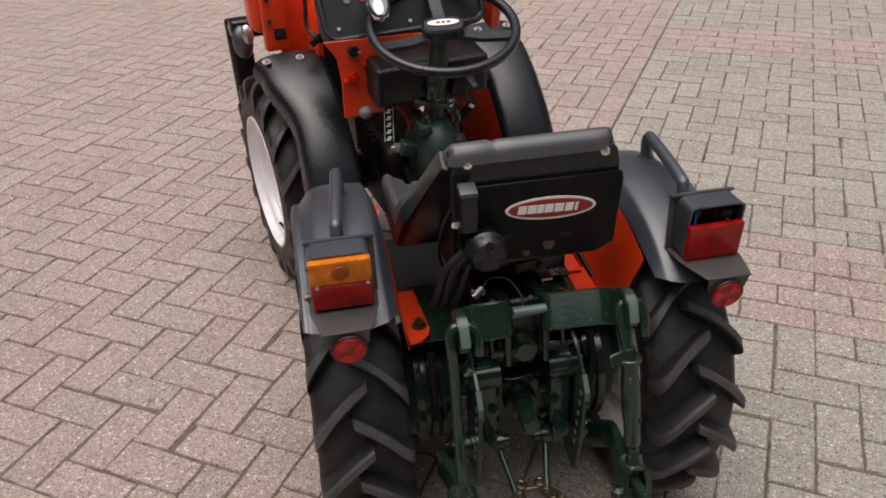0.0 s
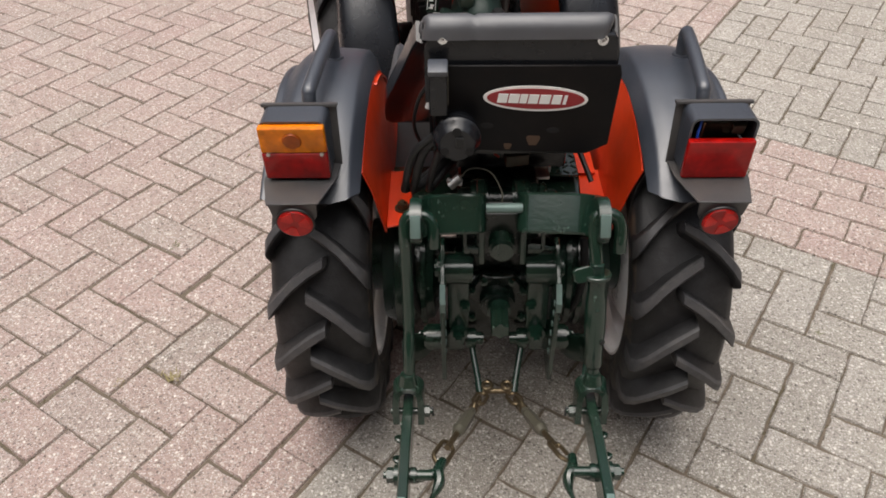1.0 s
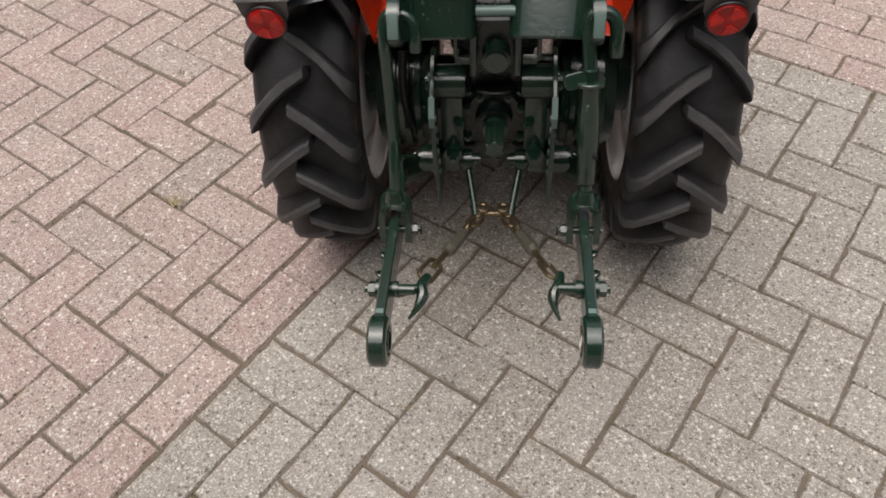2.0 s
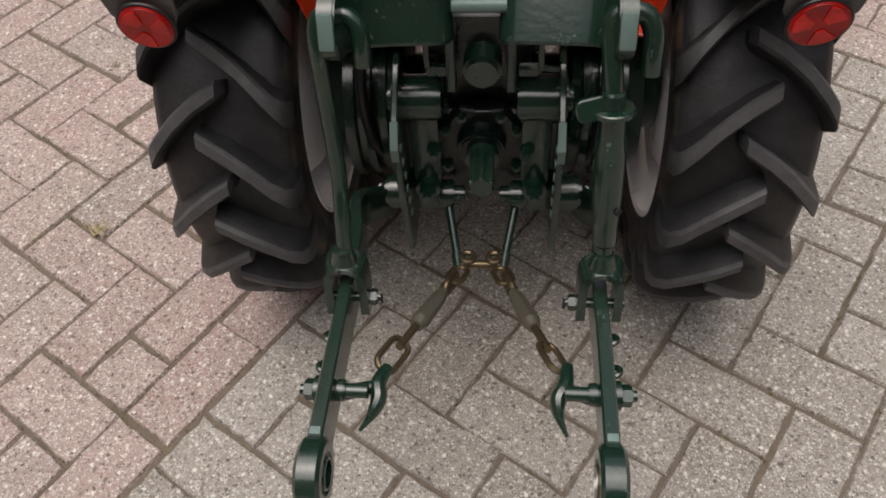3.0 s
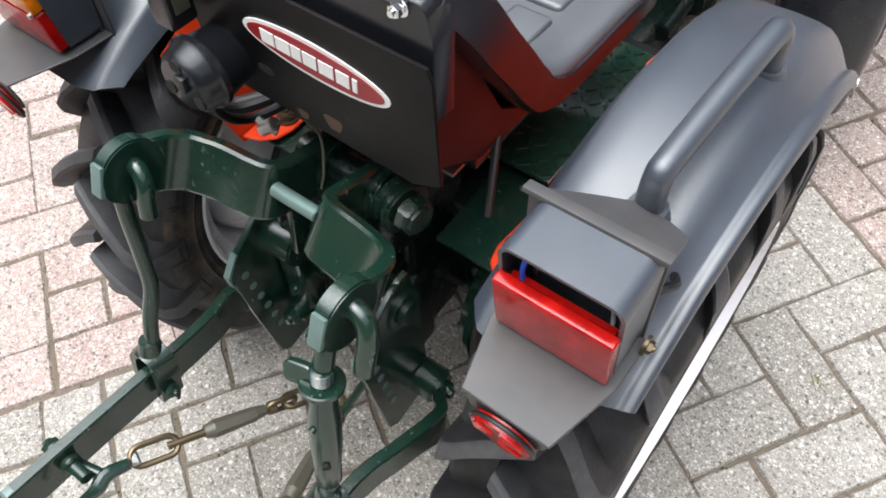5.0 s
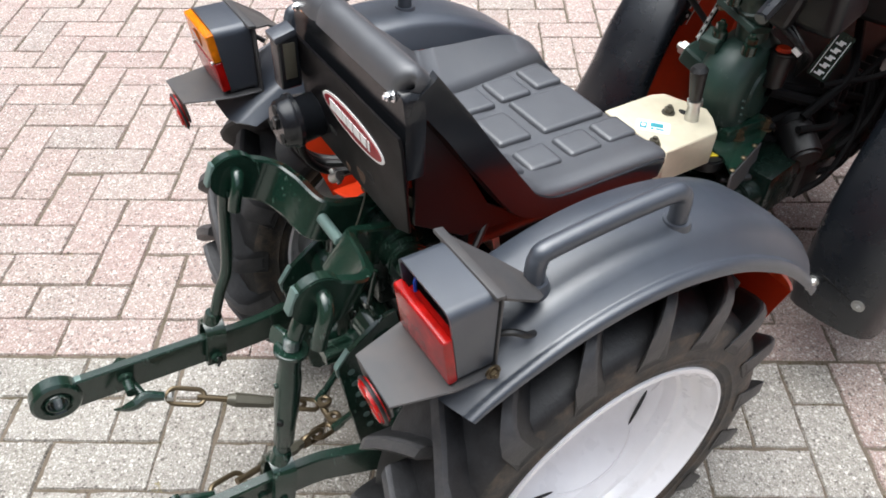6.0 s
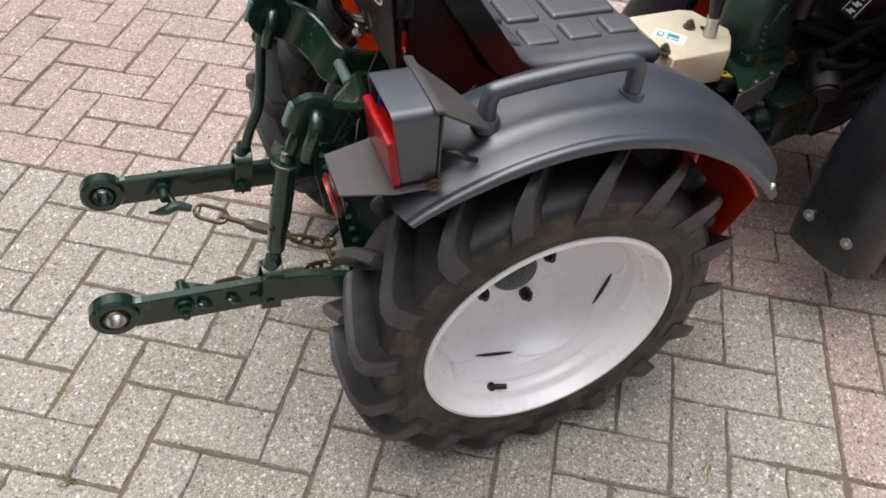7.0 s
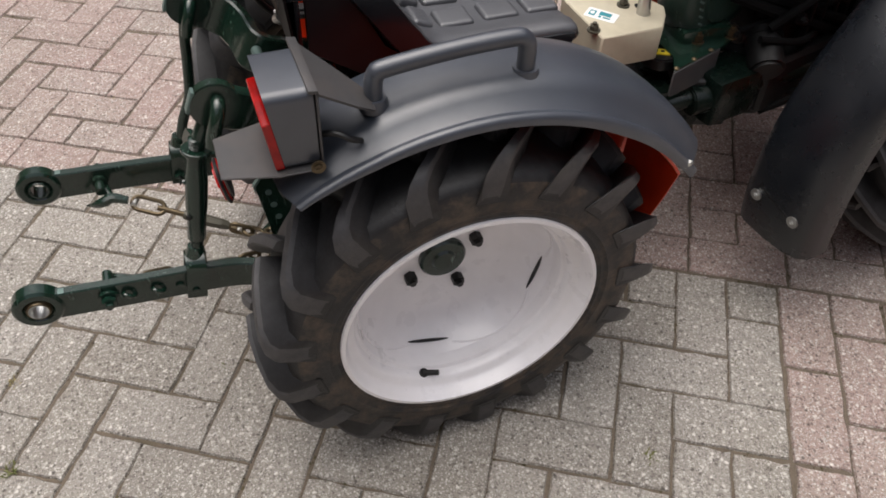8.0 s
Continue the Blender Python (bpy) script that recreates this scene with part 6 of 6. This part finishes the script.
LEAF = paint("weed_leaf", (0.10, 0.12, 0.03), 0.6, dirt=(0.20, 0.16, 0.07), dirty=0.7)
STRAW = paint("dry_weed", (0.30, 0.25, 0.12), 0.7, dirt=(0.12, 0.12, 0.04), dirty=0.6)
tuft("joint_weeds", "small green weeds and moss in the paver joints", [(-0.873, 0.436, 14, 0.02), (-0.50, 0.32, 10, 0.015), (0.57, 0.30, 16, 0.018), (0.31, -0.79, 18, 0.02), (0.10, -0.40, 10, 0.012), (0.45, 0.56, 14, 0.012), (0.20, -0.80, 22, 0.02),
     (0.29, -0.42, 12, 0.012), (-1.1, -0.1, 12, 0.018), (-0.75, 0.9, 12, 0.016), (0.8, 0.1, 14, 0.016), (0.64, -0.45, 14, 0.015)], LEAF)
tuft("dry_weeds", "tufts of dry straw-coloured weed in the joints", [(-0.741, -0.039, 30, 0.022), (-0.86, -0.06, 16, 0.016), (-0.16, -0.55, 18, 0.014), (0.0, -0.80, 16, 0.018), (-0.9, -0.55, 14, 0.014), (0.24, -0.30, 12, 0.012)], STRAW)

# ---- pavers: herringbone, with a straight course of red stretchers across it ----
TURN, CELL, U0, V0 = radians(57.56), 0.1065, 0.0656, 0.0430
RED_SHIFT = 0.25 * CELL
CU, SU = math.cos(TURN), math.sin(TURN)
rng = random.Random(11)


def spot(u, v):
    return u * CU - v * SU, u * SU + v * CU


def is_band(i):
    return 7 <= i < 12 or 31 <= i < 36


def creep(v):
    """How far the rows of the red field have drifted, in cells."""
    return 0.04 + 0.08 * min(max(v - 6, 0), 5.2)


def lay():
    """All pavers as (u, v, length, breadth, red), u and v of the middle along the two ways of the bond."""
    out = []
    for i in range(-150, 200):
        for j in range(-180, 190):
            x, y = spot(U0 + i * CELL, V0 + j * CELL)
            if not (-11.95 < x < 10.95 and -8.8 < y < 13.8):
                continue
            red_field = j >= 1
            if not red_field and is_band(i):
                if (j + i) % 2 == 0:
                    top = min(j + 2, 1)
                    out.append((i + 0.5, (j + top) / 2, 1, top - j, True, 0.0))
                continue
            if j == 1:
                if i % 2:
                    out.append((i + 1, 1.5, 2, 1, True, RED_SHIFT))
                continue
            s = (i + j - (0 if red_field else 2)) % 4
            shift = RED_SHIFT if red_field else 0.0
            if s == 0:
                n = 1 if (not red_field and is_band(i + 1)) else 2
                out.append((i + n / 2, j + 0.5, n, 1, red_field, shift))
            elif s == 1 and not red_field and is_band(i - 1):
                out.append((i + 0.5, j + 0.5, 1, 1, red_field, shift))
            elif s == 2:
                n = 1 if (j + 2 > 1 and not red_field) else 2
                out.append((i + 0.5, j + n / 2, 1, n, red_field, shift))
            elif s == 3 and red_field and j == 2:
                out.append((i + 0.5, j + 0.5, 1, 1, red_field, shift))
    return [(u, v + creep(v) if red and shift else v, lu, lv, red, shift) for u, v, lu, lv, red, shift in out]


def paver_mesh(lu, lv, seed):
    """A worn paver with a rounded, slightly ragged arris, its top at z = 0."""
    r = random.Random(seed)
    hu, hv = lu * CELL / 2 - 0.0016, lv * CELL / 2 - 0.0016
    levels = ((0.0, -0.03), (0.0, -0.0040), (0.0027, 0.0))
    n = 7
    ring = [(-1 + 2 * k / n, -1) for k in range(n)] + [(1, -1 + 2 * k / n) for k in range(n)] + [(1 - 2 * k / n, 1) for k in range(n)] + [(-1, 1 - 2 * k / n) for k in range(n)]
    rag = [(r.choice((1, 1, 1, 1.8)) * r.uniform(-0.0021, 0.0008), r.choice((1, 1, 1, 1.8)) * r.uniform(-0.0021, 0.0008)) for _ in ring]
    verts, faces = [], []
    for inset, z in levels:
        for (su, sv), (ru, rv) in zip(ring, rag):
            verts.append((su * (hu - inset + ru), sv * (hv - inset + rv), z))
    c = len(ring)
    for k in range(2):
        for q in range(c):
            faces.append((k * c + q, k * c + (q + 1) % c, k * c + c + (q + 1) % c, k * c + c + q))
    faces.append(tuple(range(2 * c, 3 * c)))
    return verts, faces


SHAPES = {}
for lu, lv in ((2, 1), (1, 2), (1, 1)):
    for k in range(8):
        verts, faces = paver_mesh(lu, lv, k * 7 + lu)
        for red in (False, True):
            me = bpy.data.meshes.new("paver")
            me.from_pydata(verts, [], faces)
            me.polygons.foreach_set("use_smooth", [True] * len(me.polygons))
            me.set_sharp_from_angle(angle=radians(50))
            me.materials.append(PAVER_RED if red else PAVER_GREY)
            SHAPES[lu, lv, k, red] = (me, verts, faces)

laid = lay()
laid.sort(key=lambda p: (lambda q: (q[0] - 0.15) ** 2 + ((q[1] + 0.25) / 1.1) ** 2)(spot(U0 + p[0] * CELL + p[5], V0 + p[1] * CELL)))
field = {False: ([], []), True: ([], [])}
outer = {False: ([], []), True: ([], [])}
for n, (u, v, lu, lv, red, shift) in enumerate(laid):
    x, y = spot(U0 + u * CELL + shift + rng.gauss(0, 0.0012), V0 + v * CELL + rng.gauss(0, 0.0012))
    longer = 1.08 if red and shift and 6.3 < v < 11.6 else 1.0
    if x * x + (y - 1.6) ** 2 > 5.9 ** 2:
        vs, fs = outer[red]
        k = len(vs)
        for inset, z in ((0.0024, -0.008), (0.0024, -0.0036), (0.0050, 0.0)):
            hu, hv = lu * CELL / 2 - inset, longer * lv * CELL / 2 - inset
            vs.extend((x + a * hu * CU - b * hv * SU, y + a * hu * SU + b * hv * CU, z) for a, b in ((-1, -1), (1, -1), (1, 1), (-1, 1)))
        fs.extend((k + q + 4 * l, k + (q + 1) % 4 + 4 * l, k + 4 + (q + 1) % 4 + 4 * l, k + 4 + q + 4 * l) for l in (0, 1) for q in range(4))
        fs.append((k + 8, k + 9, k + 10, k + 11))
        continue
    me, verts, faces = SHAPES[lu, lv, rng.randrange(8), red]
    m = pose(x, y, rng.gauss(0, 0.0007), rng.gauss(0, 0.25), rng.gauss(0, 0.25), math.degrees(TURN) + rng.gauss(0, 0.4)) @ Matrix.Diagonal((1, longer, 1, 1))
    if n < 300:
        ob = new("paver", me)
        ob.parent = pavement
        ob.matrix_basis = m
    else:
        vs, fs = field[red]
        k = len(vs)
        vs.extend(tuple(m @ Vector(c)) for c in verts)
        fs.extend(tuple(k + q for q in f) for f in faces)
for red, (vs, fs) in list(field.items()) + list(outer.items()):
    me = bpy.data.meshes.new("paver_field")
    me.from_pydata(vs, [], fs)
    me.polygons.foreach_set("use_smooth", [True] * len(me.polygons))
    me.set_sharp_from_angle(angle=radians(50))
    me.materials.append(PAVER_RED_FAR if red else PAVER_GREY_FAR)
    ob = new("paver_field", me)
    ob.parent = pavement
    tagged(ob, "dull red pavers further off" if red else "grey pavers further off", kind="stuff")

# ---- crumbs of moss and sand along the joints ----
def crumbs(name, label, category, share, colour, seed):
    r = random.Random(seed)
    vs, fs = [], []
    for u, v, lu, lv, red, shift in laid[:1100]:
        for _ in range(4):
            if r.random() > share:
                continue
            along = r.uniform(-0.5, 0.5)
            du, dv = (along * lu, lv / 2) if r.random() < 0.5 else (lu / 2, along * lv)
            x, y = spot(U0 + (u + du) * CELL + shift, V0 + (v + dv) * CELL)
            for _ in range(r.randrange(2, 6)):
                cx, cy, h = x + r.gauss(0, 0.004), y + r.gauss(0, 0.004), r.uniform(0.001, 0.0052)
                k, rad = len(vs), r.uniform(0.0016, 0.0045)
                for q in range(6):
                    a = q * 1.047 + r.uniform(-0.3, 0.3)
                    vs.append((cx + rad * r.uniform(0.6, 1.2) * math.cos(a), cy + rad * r.uniform(0.6, 1.2) * math.sin(a), -0.0052))
                vs.append((cx + r.gauss(0, rad * 0.3), cy + r.gauss(0, rad * 0.3), -0.0048 + h))
                fs.extend((k + q, k + (q + 1) % 6, k + 6) for q in range(6))
    me = bpy.data.meshes.new(name)
    me.from_pydata(vs, [], fs)
    me.materials.append(colour)
    return tagged(new(name, me), label, category, kind="stuff")


MOSS = paint("joint_moss", (0.075, 0.065, 0.028), 0.95, dirt=(0.11, 0.078, 0.042), dirty=0.8, wear=0.08, fine=700.0, relief=0.6)
GRIT = paint("joint_grit", (0.13, 0.10, 0.072), 0.95, dirt=(0.05, 0.037, 0.027), dirty=0.8, wear=0.08, fine=700.0, relief=0.6)
crumbs("joint_moss", "olive brown moss in the paver joints", "moss", 0.34, MOSS, 3)
crumbs("joint_grit", "brown crumbs of sand in the paver joints", "sand", 0.45, GRIT, 4)
